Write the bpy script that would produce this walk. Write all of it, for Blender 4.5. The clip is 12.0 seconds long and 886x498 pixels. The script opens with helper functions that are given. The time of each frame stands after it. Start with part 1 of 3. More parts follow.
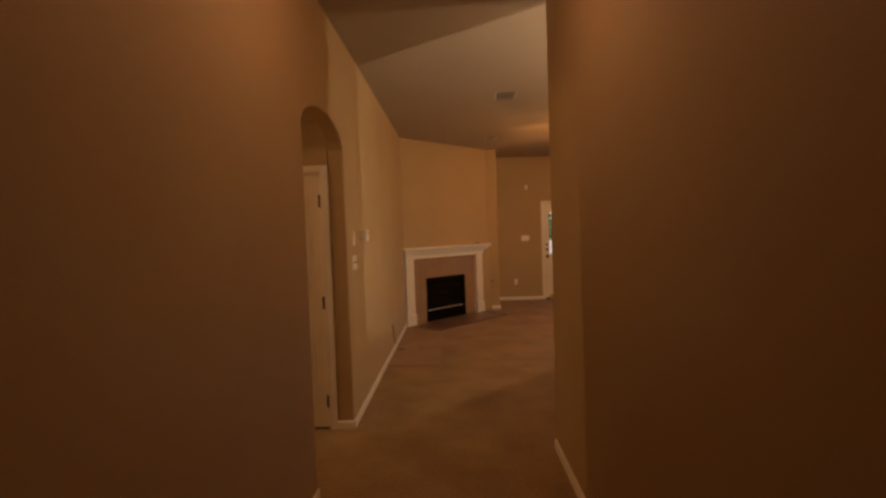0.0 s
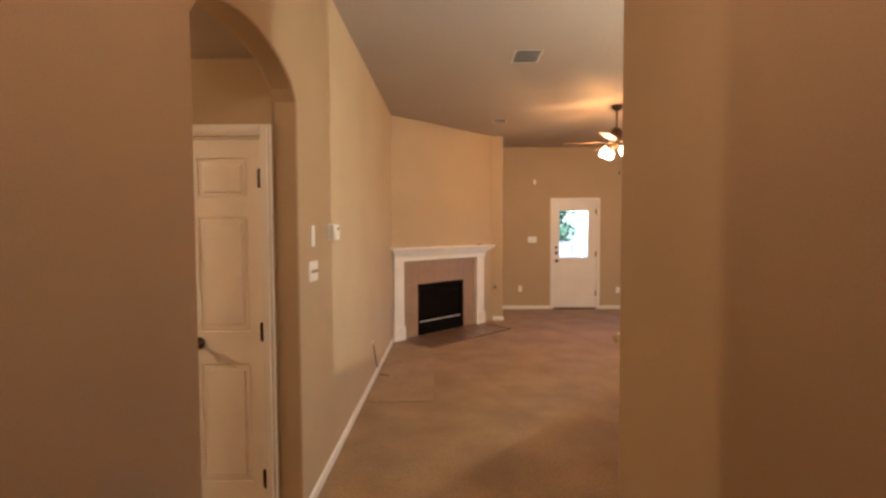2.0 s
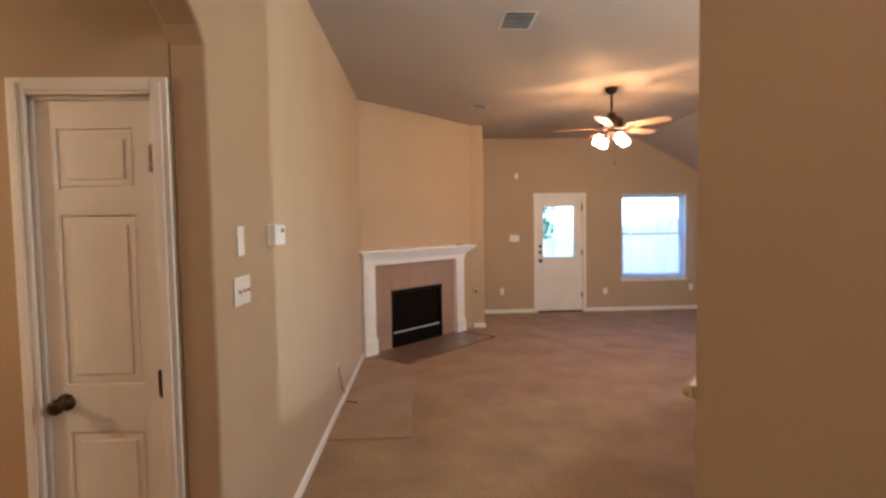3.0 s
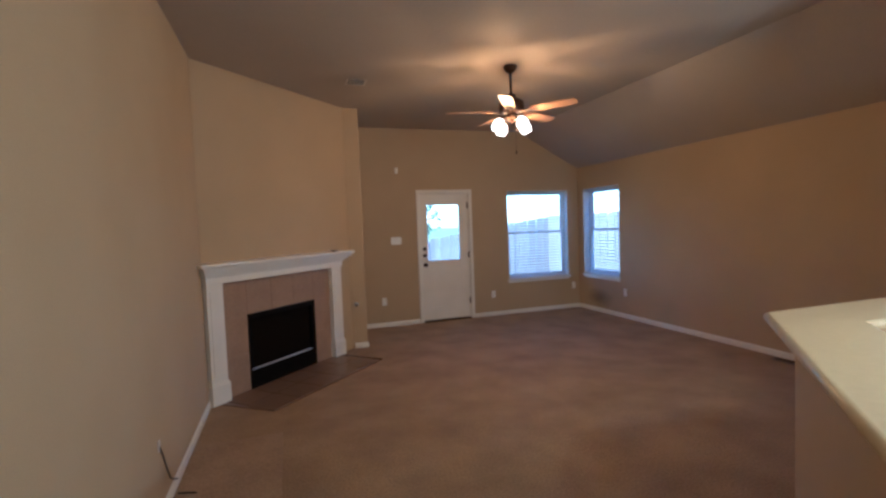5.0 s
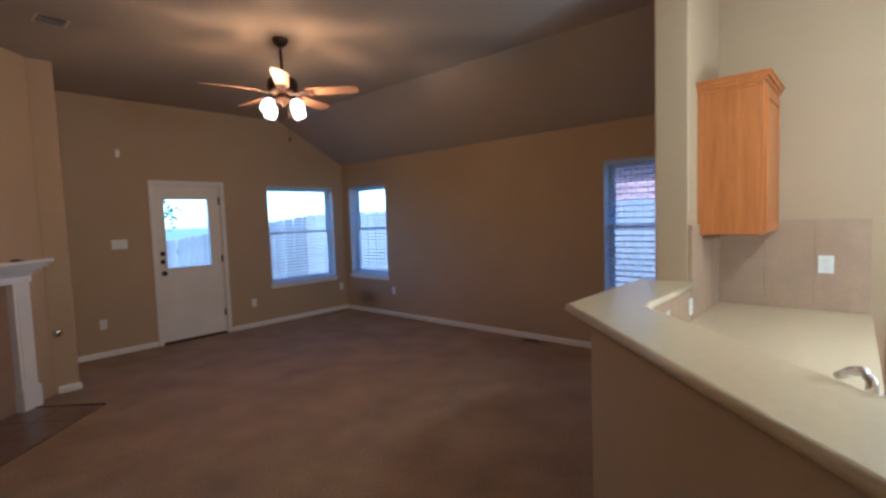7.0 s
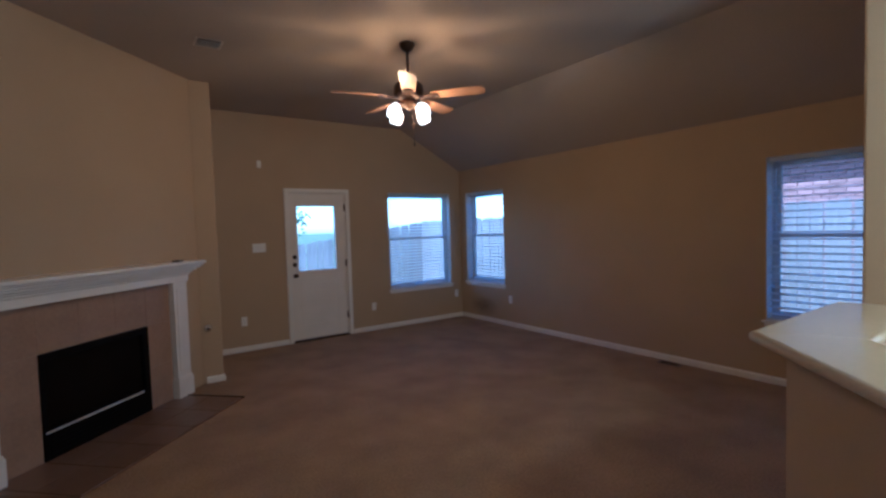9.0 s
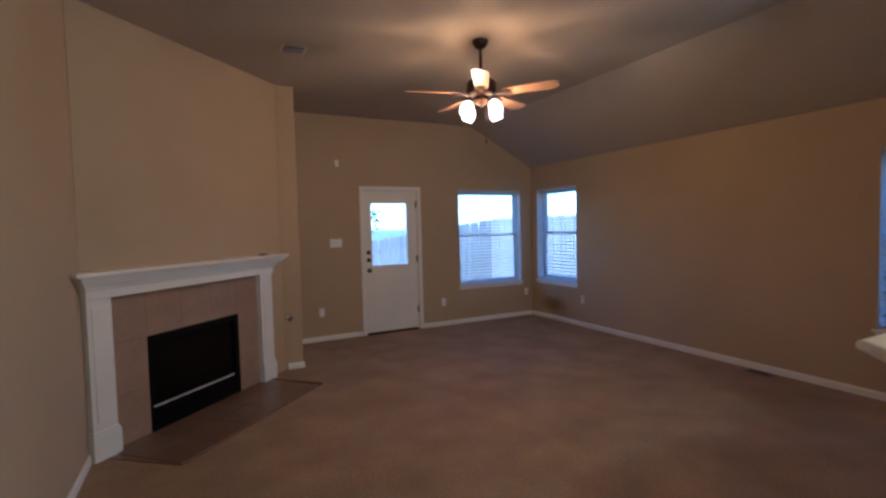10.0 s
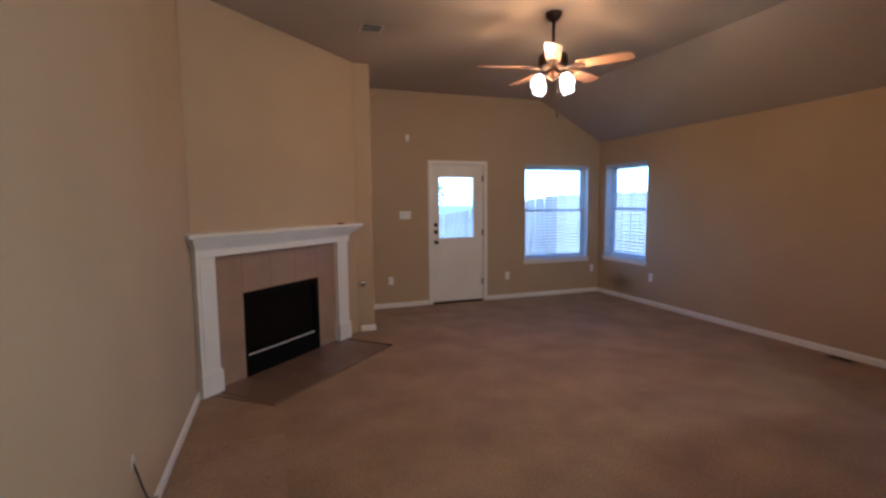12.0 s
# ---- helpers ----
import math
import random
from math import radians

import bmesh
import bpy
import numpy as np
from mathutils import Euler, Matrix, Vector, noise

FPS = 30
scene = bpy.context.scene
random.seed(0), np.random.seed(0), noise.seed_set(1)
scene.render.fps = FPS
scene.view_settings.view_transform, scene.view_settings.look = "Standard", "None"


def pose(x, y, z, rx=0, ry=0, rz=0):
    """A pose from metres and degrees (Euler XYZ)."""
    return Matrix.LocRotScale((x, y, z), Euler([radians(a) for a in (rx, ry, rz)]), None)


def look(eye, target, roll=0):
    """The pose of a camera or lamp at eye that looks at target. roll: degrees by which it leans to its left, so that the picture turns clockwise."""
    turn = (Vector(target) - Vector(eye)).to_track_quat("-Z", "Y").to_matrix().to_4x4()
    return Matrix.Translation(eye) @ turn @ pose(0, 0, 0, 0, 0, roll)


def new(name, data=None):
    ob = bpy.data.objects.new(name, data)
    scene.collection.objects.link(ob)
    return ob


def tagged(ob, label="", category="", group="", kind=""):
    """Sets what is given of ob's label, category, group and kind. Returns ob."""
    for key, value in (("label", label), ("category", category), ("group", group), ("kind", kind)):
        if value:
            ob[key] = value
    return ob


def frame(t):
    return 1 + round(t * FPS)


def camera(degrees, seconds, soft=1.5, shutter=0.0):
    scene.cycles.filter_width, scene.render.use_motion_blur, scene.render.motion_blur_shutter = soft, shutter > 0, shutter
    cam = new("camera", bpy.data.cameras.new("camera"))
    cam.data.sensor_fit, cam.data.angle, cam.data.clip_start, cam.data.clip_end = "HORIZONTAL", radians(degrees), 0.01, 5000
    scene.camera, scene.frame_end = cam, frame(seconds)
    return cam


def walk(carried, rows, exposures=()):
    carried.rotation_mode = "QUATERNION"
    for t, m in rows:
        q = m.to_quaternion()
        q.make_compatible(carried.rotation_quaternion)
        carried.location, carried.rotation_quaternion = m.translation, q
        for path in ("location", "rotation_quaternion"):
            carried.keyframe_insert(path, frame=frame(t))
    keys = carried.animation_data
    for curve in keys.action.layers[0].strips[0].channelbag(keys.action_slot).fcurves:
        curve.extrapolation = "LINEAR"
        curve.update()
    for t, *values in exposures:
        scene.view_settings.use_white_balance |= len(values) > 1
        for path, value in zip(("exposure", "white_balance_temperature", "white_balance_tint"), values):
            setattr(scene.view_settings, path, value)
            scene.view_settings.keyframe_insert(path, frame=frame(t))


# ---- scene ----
cam = camera(86.4, 12.0, soft=2.7)
PATH = [
    (0, (0.847, -2.645, 1.524), (0.792, -0.647, 1.451), -1.99),
    (0.5, (0.870, -2.408, 1.520), (0.707, -0.416, 1.456), -1.63),
    (1, (0.854, -2.130, 1.517), (0.687, -0.139, 1.433), -1.14),
    (1.5, (0.813, -1.793, 1.520), (0.714, 0.203, 1.432), -0.83),
    (2, (0.775, -1.418, 1.530), (0.748, 0.580, 1.446), -0.25),
    (2.5, (0.753, -1.048, 1.540), (0.800, 0.949, 1.447), -0.62),
    (4.5, (0.716, 0.173, 1.529), (1.008, 2.150, 1.452), -1.93),
    (5, (0.713, 0.359, 1.529), (1.344, 2.254, 1.432), -2.17),
    (5.5, (0.733, 0.525, 1.527), (1.688, 2.278, 1.416), -2.02),
    (6, (0.739, 0.676, 1.522), (1.992, 2.230, 1.396), -2.30),
    (6.5, (0.702, 0.772, 1.518), (2.203, 2.087, 1.381), -2.00),
    (8.5, (0.734, 1.122, 1.509), (2.015, 2.655, 1.410), -1.84),
    (9, (0.767, 1.140, 1.515), (1.917, 2.775, 1.425), -1.76),
    (9.5, (0.764, 1.148, 1.515), (1.782, 2.867, 1.429), -1.46),
    (10, (0.743, 1.130, 1.510), (1.643, 2.914, 1.417), -1.43),
    (10.5, (0.700, 1.136, 1.494), (1.519, 2.956, 1.369), -1.18),
    (11, (0.669, 1.115, 1.483), (1.446, 2.952, 1.341), -1.00),
    (11.5, (0.651, 1.061, 1.480), (1.377, 2.917, 1.317), -0.76),
    (12, (0.635, 0.992, 1.480), (1.288, 2.873, 1.290), -0.51),
]

EXPOSURES = [(0, 2.22, 7600, 26), (1.0, 2.9, 6600, 19), (2.0, 3.5, 5050, 11), (2.5, 3.58, 4600, 9), (4.5, 2.76, 4030, 6), (5.5, 2.54, 4020, 6),
             (6.5, 2.36, 4000, 7), (8.5, 1.82, 3730, 7), (9.5, 2.04, 3800, 7), (10.5, 2.42, 3990, 8), (12, 2.55, 4030, 8)]
walk(cam, [(t, look(eye, target, roll)) for t, eye, target, roll in PATH], EXPOSURES)

# ---- world and light ----
world = bpy.data.worlds.new("sky")
scene.world = world
world.use_nodes = True
wn = world.node_tree
sky = wn.nodes.new("ShaderNodeTexSky")
sky.sky_type, sky.sun_disc = "NISHITA", False
sky.sun_elevation, sky.sun_rotation = radians(52), radians(240)
wn.nodes["Background"].inputs["Strength"].default_value = 0.15
wn.links.new(sky.outputs["Color"], wn.nodes["Background"].inputs["Color"])


def lamp(name, kind, power, colour, place, radius=0.06):
    data = bpy.data.lights.new(name, kind)
    data.energy, data.color = power, colour
    if kind == "POINT":
        data.shadow_soft_size = radius
    ob = new(name, data)
    ob.location = place
    return ob


sun = lamp("sun", "SUN", 3.2, (1.0, 0.95, 0.88), (0, -6, 12))
sun.data.angle = radians(0.6)
sun.rotation_euler = (radians(38), 0, radians(-60))
KITCHEN_LAMP = (3.05, -0.38, 1.58)
PENDANT = (3.12, 0.53, 2.30)
HALL_LAMP = (0.75, -0.75, 2.86)
FAN = (2.87, 4.56)
lamp("kitchen_bulb", "POINT", 30, (1.0, 0.85, 0.60), KITCHEN_LAMP, 0.03)
lamp("pendant_bulb", "POINT", 10, (1.0, 0.83, 0.52), PENDANT, 0.09)
lamp("hall_bulb", "POINT", 0.75, (1.0, 0.17, 0.012), HALL_LAMP, 0.06)
PASSAGE_LAMP = (-2.3, 0.29, 2.16)
lamp("passage_bulb", "POINT", 6.5, (1.0, 0.60, 0.24), PASSAGE_LAMP, 0.05)
FAN_BULB = (2.4, (1.0, 0.43, 0.105))


# ---- materials ----
def mat(name, base, rough=0.6, second=None, scale=6.0, grain=120.0, mix=0.5, bump=0.1, metal=0.0, stretch=(1, 1, 1), random_tint=0.0):
    """Paint, wood, cloth or metal: two scales of colour variation and a fine relief."""
    m = bpy.data.materials.new(name)
    m.use_nodes = True
    nt = m.node_tree
    b = nt.nodes["Principled BSDF"]
    b.inputs["Roughness"].default_value, b.inputs["Metallic"].default_value = rough, metal
    co = nt.nodes.new("ShaderNodeTexCoord")
    mp = nt.nodes.new("ShaderNodeMapping")
    mp.inputs["Scale"].default_value = stretch
    nt.links.new(co.outputs["Object"], mp.inputs["Vector"])
    big, fine = nt.nodes.new("ShaderNodeTexNoise"), nt.nodes.new("ShaderNodeTexNoise")
    big.inputs["Scale"].default_value, fine.inputs["Scale"].default_value = scale, grain
    big.inputs["Detail"].default_value, fine.inputs["Detail"].default_value = 6, 3
    for n in (big, fine):
        nt.links.new(mp.outputs["Vector"], n.inputs["Vector"])
    ramp = nt.nodes.new("ShaderNodeValToRGB")
    ramp.color_ramp.elements[0].position, ramp.color_ramp.elements[1].position = 0.32, 0.70
    second = second or tuple(c * 0.86 for c in base)
    ramp.color_ramp.elements[0].color, ramp.color_ramp.elements[1].color = (*second, 1), (*base, 1)
    nt.links.new(big.outputs["Fac"], ramp.inputs["Fac"])
    mx = nt.nodes.new("ShaderNodeMixRGB")
    mx.blend_type, mx.inputs["Fac"].default_value = "OVERLAY", mix * 0.35
    nt.links.new(ramp.outputs["Color"], mx.inputs["Color1"])
    nt.links.new(fine.outputs["Fac"], mx.inputs["Color2"])
    out = mx.outputs["Color"]
    if random_tint:
        info, hsv, ma = nt.nodes.new("ShaderNodeObjectInfo"), nt.nodes.new("ShaderNodeHueSaturation"), nt.nodes.new("ShaderNodeMapRange")
        ma.inputs["To Min"].default_value, ma.inputs["To Max"].default_value = 1 - random_tint, 1 + random_tint
        nt.links.new(info.outputs["Random"], ma.inputs["Value"])
        nt.links.new(ma.outputs["Result"], hsv.inputs["Value"])
        nt.links.new(out, hsv.inputs["Color"])
        out = hsv.outputs["Color"]
    nt.links.new(out, b.inputs["Base Color"])
    if bump:
        bp = nt.nodes.new("ShaderNodeBump")
        bp.inputs["Strength"].default_value, bp.inputs["Distance"].default_value = bump, 0.004
        nt.links.new(fine.outputs["Fac"], bp.inputs["Height"])
        nt.links.new(bp.outputs["Normal"], b.inputs["Normal"])
    return m


def glow(name, colour, strength):
    m = mat(name, colour, 0.3)
    b = m.node_tree.nodes["Principled BSDF"]
    b.inputs["Emission Color"].default_value = (*colour, 1)
    b.inputs["Emission Strength"].default_value = strength
    return m


def clear(name):
    m = bpy.data.materials.new(name)
    m.use_nodes = True
    b = m.node_tree.nodes["Principled BSDF"]
    b.inputs["Base Color"].default_value = (0.93, 0.97, 1.0, 1)
    b.inputs["Roughness"].default_value, b.inputs["Transmission Weight"].default_value, b.inputs["IOR"].default_value = 0.0, 1.0, 1.05
    return m


WALL = mat("tan_wall_paint", (0.45, 0.335, 0.19), 0.75, (0.42, 0.31, 0.172), 1.3, 160, 0.25, 0.10)
CEIL = mat("ceiling_paint", (0.42, 0.36, 0.295), 0.85, (0.39, 0.335, 0.27), 1.0, 90, 0.3, 0.2)
TRIM = mat("white_trim_paint", (0.80, 0.76, 0.68), 0.42, (0.74, 0.70, 0.61), 3, 60, 0.15, 0.04)
DOOR = mat("white_door_paint", (0.80, 0.75, 0.66), 0.38, (0.74, 0.69, 0.59), 3, 70, 0.15, 0.05)
CARPET = mat("worn_beige_carpet", (0.355, 0.236, 0.115), 0.95, (0.235, 0.152, 0.072), 2.3, 70, 1.5, 1.0)
PATCH = mat("paler_carpet", (0.37, 0.25, 0.14), 0.95, (0.27, 0.177, 0.095), 2.2, 70, 1.2, 0.9)
for m in (CARPET, PATCH):
    m.node_tree.nodes["Principled BSDF"].inputs["Sheen Weight"].default_value = 0.08
    m.node_tree.nodes["Principled BSDF"].inputs["Sheen Roughness"].default_value = 0.4
TILE = mat("brown_stone_tile", (0.34, 0.225, 0.145), 0.32, (0.29, 0.19, 0.12), 5, 40, 0.4, 0.05, random_tint=0.02)
HEARTH = mat("dark_hearth_tile", (0.19, 0.12, 0.08), 0.28, (0.15, 0.09, 0.06), 4, 40, 0.4, 0.05, random_tint=0.06)
GROUT = mat("tile_grout", (0.29, 0.19, 0.12), 0.9, None, 8, 90)
BLACK = mat("black_firebox_metal", (0.004, 0.004, 0.004), 0.6, (0.006, 0.005, 0.005), 9, 80)
BLACK.node_tree.nodes["Principled BSDF"].inputs["Specular IOR Level"].default_value = 0.05
SMOKED = mat("smoked_glass", (0.004, 0.004, 0.004), 0.08, None, 9, 80, 0.1, 0.0)
SMOKED.node_tree.nodes["Principled BSDF"].inputs["Specular IOR Level"].default_value = 0.12
SOOT = mat("sooty_firebrick", (0.02, 0.017, 0.015), 0.95, (0.008, 0.007, 0.006), 7, 60)
STEEL = mat("bright_steel_trim", (0.75, 0.73, 0.70), 0.4, None, 8, 90, 0.1, 0.02, 0.2)
BRONZE = mat("oil_rubbed_bronze", (0.045, 0.028, 0.02), 0.38, (0.07, 0.04, 0.025), 12, 90, 0.3, 0.05, 0.8)
NICKEL = mat("satin_nickel", (0.42, 0.38, 0.33), 0.3, None, 12, 90, 0.1, 0.02, 1.0)
CHROME = mat("chrome", (0.82, 0.80, 0.77), 0.24, None, 12, 90, 0.05, 0.0, 1.0)
BLADE = mat("maple_fan_blade", (0.50, 0.30, 0.16), 0.4, (0.42, 0.24, 0.12), 5, 60, 0.4, 0.05, 0.0, (1, 9, 9))
OAK = mat("honey_oak", (0.50, 0.19, 0.032), 0.40, (0.37, 0.125, 0.017), 3.2, 55, 0.7, 0.08, 0.0, (9, 9, 0.9))
LAMINATE = mat("cream_laminate", (0.58, 0.475, 0.29), 0.28, (0.54, 0.44, 0.26), 30, 260, 0.35, 0.02)
SPLASH = mat("tan_stone_tile", (0.42, 0.295, 0.18), 0.45, (0.36, 0.25, 0.15), 6, 60, 0.4, 0.05, random_tint=0.02)
PLASTIC = mat("white_plastic", (0.80, 0.78, 0.72), 0.35, (0.77, 0.75, 0.68), 20, 100, 0.05, 0.0)
DARK = mat("dark_plastic", (0.05, 0.045, 0.04), 0.4, None, 20, 100, 0.1, 0.0)
VENT = mat("painted_vent_metal", (0.62, 0.56, 0.48), 0.5, None, 10, 90, 0.1, 0.02)
SINK = mat("white_enamel", (0.84, 0.83, 0.80), 0.12, None, 10, 90, 0.05, 0.0)
VINYL = mat("white_window_vinyl", (0.74, 0.77, 0.80), 0.4, None, 10, 90, 0.1, 0.0)
SLAT = mat("white_blind_slat", (0.80, 0.82, 0.84), 0.45, None, 10, 90, 0.1, 0.0)
def translucent(m, share):
    """Lets a thin white slat glow with the daylight behind it."""
    nt = m.node_tree
    mixer, tr = nt.nodes.new("ShaderNodeMixShader"), nt.nodes.new("ShaderNodeBsdfTranslucent")
    tr.inputs["Color"].default_value = (0.85, 0.88, 0.92, 1)
    mixer.inputs["Fac"].default_value = share
    nt.links.new(nt.nodes["Principled BSDF"].outputs["BSDF"], mixer.inputs[1])
    nt.links.new(tr.outputs["BSDF"], mixer.inputs[2])
    nt.links.new(mixer.outputs["Shader"], nt.nodes["Material Output"].inputs["Surface"])


translucent(SLAT, 0.6)
GLASS = clear("window_glass")
SHADE = glow("lit_frosted_glass", (1.0, 0.72, 0.42), 1.6)
FENCE = mat("weathered_cedar", (0.26, 0.23, 0.21), 0.9, (0.18, 0.16, 0.14), 3, 40, 0.7, 0.5, 0.0, (8, 8, 0.6), 0.14)
BRICK = mat("red_brick", (0.37, 0.21, 0.17), 0.9, (0.29, 0.16, 0.13), 9, 90, 0.5, 0.6, random_tint=0.2)
MORTAR = mat("pale_mortar", (0.48, 0.45, 0.41), 0.95, None, 20, 120, 0.5, 0.5)
GRASS = mat("dry_lawn", (0.13, 0.135, 0.055), 0.95, (0.085, 0.10, 0.035), 1.2, 60, 0.9, 0.9)
LEAF = mat("tree_leaf", (0.07, 0.115, 0.03), 0.55, (0.045, 0.08, 0.02), 5, 40, 0.5, 0.1)
BARK = mat("tree_bark", (0.12, 0.09, 0.065), 0.95, None, 6, 40, 0.8, 0.8)
SHINGLE = mat("grey_shingle", (0.10, 0.095, 0.09), 0.95, None, 5, 60, 0.8, 0.6)


# ---- building helpers ----
def box(bm, x0, y0, z0, x1, y1, z1, bevel=0.0, seg=2):
    vs = bmesh.ops.create_cube(bm, size=1)["verts"]
    for v in vs:
        v.co = Vector(((x0 + x1) / 2 + v.co.x * (x1 - x0), (y0 + y1) / 2 + v.co.y * (y1 - y0), (z0 + z1) / 2 + v.co.z * (z1 - z0)))
    if bevel:
        es = list({e for v in vs for e in v.link_edges})
        bmesh.ops.bevel(bm, geom=es, offset=bevel, segments=seg, affect="EDGES", profile=0.5)
    return bm


def cube(*a, **k):
    return box(bmesh.new(), *a, **k)


def prism(points, z0, z1, bevel=0.0, seg=2):
    """An upright prism over a plan outline."""
    bm = bmesh.new()
    f = bm.faces.new([bm.verts.new((x, y, z0)) for x, y in points])
    up = bmesh.ops.extrude_face_region(bm, geom=[f])["geom"]
    bmesh.ops.translate(bm, verts=[g for g in up if isinstance(g, bmesh.types.BMVert)], vec=(0, 0, z1 - z0))
    bmesh.ops.recalc_face_normals(bm, faces=bm.faces)
    if bevel:
        bmesh.ops.bevel(bm, geom=list(bm.edges), offset=bevel, segments=seg, affect="EDGES", profile=0.5)
    return bm


def rod(bm, a, b, r0, r1=None, n=14):
    a, b = Vector(a), Vector(b)
    made = bmesh.ops.create_cone(bm, cap_ends=True, segments=n, radius1=r0, radius2=r0 if r1 is None else r1, depth=(b - a).length)["verts"]
    m = Matrix.Translation((a + b) / 2) @ (b - a).to_track_quat("Z", "Y").to_matrix().to_4x4()
    bmesh.ops.transform(bm, matrix=m, verts=made)
    return bm


def tube(points, radii, n=18):
    """A smooth pipe through the points, with closed ends."""
    pts = [Vector(p) for p in points]
    bm, rings = bmesh.new(), []
    for i, p in enumerate(pts):
        d = (pts[min(i + 1, len(pts) - 1)] - pts[max(i - 1, 0)]).normalized()
        a = d.cross(Vector((0.3, 1, 0.1))).normalized()
        b = d.cross(a)
        rings.append([bm.verts.new(p + (a * math.cos(2 * math.pi * k / n) + b * math.sin(2 * math.pi * k / n)) * radii[i]) for k in range(n)])
    for p, q in zip(rings, rings[1:]):
        for k in range(n):
            bm.faces.new((p[k], p[(k + 1) % n], q[(k + 1) % n], q[k]))
    bm.faces.new(rings[0]), bm.faces.new(rings[-1][::-1])
    bmesh.ops.recalc_face_normals(bm, faces=bm.faces)
    return bm


def lathe(profile, n=20, m=None):
    """A turned shape from (radius, height) pairs."""
    bm = bmesh.new()
    rings = [[bm.verts.new((r * math.cos(2 * math.pi * i / n), r * math.sin(2 * math.pi * i / n), z)) for i in range(n)] for r, z in profile]
    for p, q in zip(rings, rings[1:]):
        for i in range(n):
            bm.faces.new((p[i], p[(i + 1) % n], q[(i + 1) % n], q[i]))
    bm.faces.new(rings[0][::-1]), bm.faces.new(rings[-1])
    bmesh.ops.recalc_face_normals(bm, faces=bm.faces)
    if m is not None:
        bmesh.ops.transform(bm, matrix=m, verts=bm.verts)
    return bm


def slab(u0, u1, z0, z1, thick, holes=()):
    """A panel in the local x-z plane, from y = 0 to thick, with rectangular holes (u0, z0, u1, z1) right through it."""
    us = sorted({u0, u1, *[h[0] for h in holes], *[h[2] for h in holes]})
    zs = sorted({z0, z1, *[h[1] for h in holes], *[h[3] for h in holes]})
    us, zs = [u for u in us if u0 <= u <= u1], [z for z in zs if z0 <= z <= z1]
    full = {(i, j) for i in range(len(us) - 1) for j in range(len(zs) - 1)
            if not any(h[0] < (us[i] + us[i + 1]) / 2 < h[2] and h[1] < (zs[j] + zs[j + 1]) / 2 < h[3] for h in holes)}
    bm, at = bmesh.new(), {}

    def v(i, j, k):
        if (i, j, k) not in at:
            at[i, j, k] = bm.verts.new((us[i], thick * k, zs[j]))
        return at[i, j, k]

    for i, j in full:
        for k in (0, 1):
            bm.faces.new([v(i, j, k), v(i + 1, j, k), v(i + 1, j + 1, k), v(i, j + 1, k)])
        for (di, dj), (a, b) in {(-1, 0): ((i, j), (i, j + 1)), (1, 0): ((i + 1, j), (i + 1, j + 1)), (0, -1): ((i, j), (i + 1, j)), (0, 1): ((i, j + 1), (i + 1, j + 1))}.items():
            if (i + di, j + dj) not in full:
                bm.faces.new([v(*a, 0), v(*b, 0), v(*b, 1), v(*a, 1)])
    bmesh.ops.recalc_face_normals(bm, faces=bm.faces)
    return bm


def moved(bm, m):
    bmesh.ops.transform(bm, matrix=m, verts=bm.verts)
    return bm


def link(name, bm, material, smooth=False):
    me = bpy.data.meshes.new(name)
    bm.to_mesh(me)
    bm.free()
    me.materials.append(material)
    if smooth:
        for p in me.polygons:
            p.use_smooth = True
    return new(name, me)


def part(name, bm, material, parent, label="", smooth=False):
    ob = link(name, bm, material, smooth)
    ob.parent = parent
    return tagged(ob, label)


def thing(name, label, category, m=None, group="", kind=""):
    ob = new(name)
    ob.empty_display_size = 0.1
    ob.matrix_basis = m or Matrix()
    return tagged(ob, label, category, group, kind)


def structure(name, bm, material, label, bevel=0.0):
    ob = link(name, bm, material)
    if bevel:
        b = ob.modifiers.new("round", "BEVEL")
        b.width, b.segments, b.limit_method, b.angle_limit = bevel, 3, "ANGLE", radians(40)
    return tagged(ob, label, name.split("_")[0], kind="structure")


def along_x(y):
    return pose(0, y, 0)


def along_y(x):
    """Local x runs along the world's y; the thickness goes to -x from x."""
    return pose(x, 0, 0, 0, 0, 90)


# ---- the shell ----
H = 3.06
structure("floor", cube(-4.4, -4.3, -0.12, 5.85, 7.72, 0.0), CARPET, "worn beige wall-to-wall carpet with stains and wear")
prof = [(-2.0, H), (4.52, H), (5.86, 2.345), (5.86, 2.5), (4.6, 3.22), (-2.0, 3.22)]
ceil = bmesh.new()
cf = ceil.faces.new([ceil.verts.new((x, -4.3, z)) for x, z in prof])
up = bmesh.ops.extrude_face_region(ceil, geom=[cf])["geom"]
bmesh.ops.translate(ceil, verts=[g for g in up if isinstance(g, bmesh.types.BMVert)], vec=(0, 12.02, 0))
bmesh.ops.recalc_face_normals(ceil, faces=ceil.faces)
structure("ceiling", ceil, CEIL, "beige textured ceiling that slopes down to the window wall")

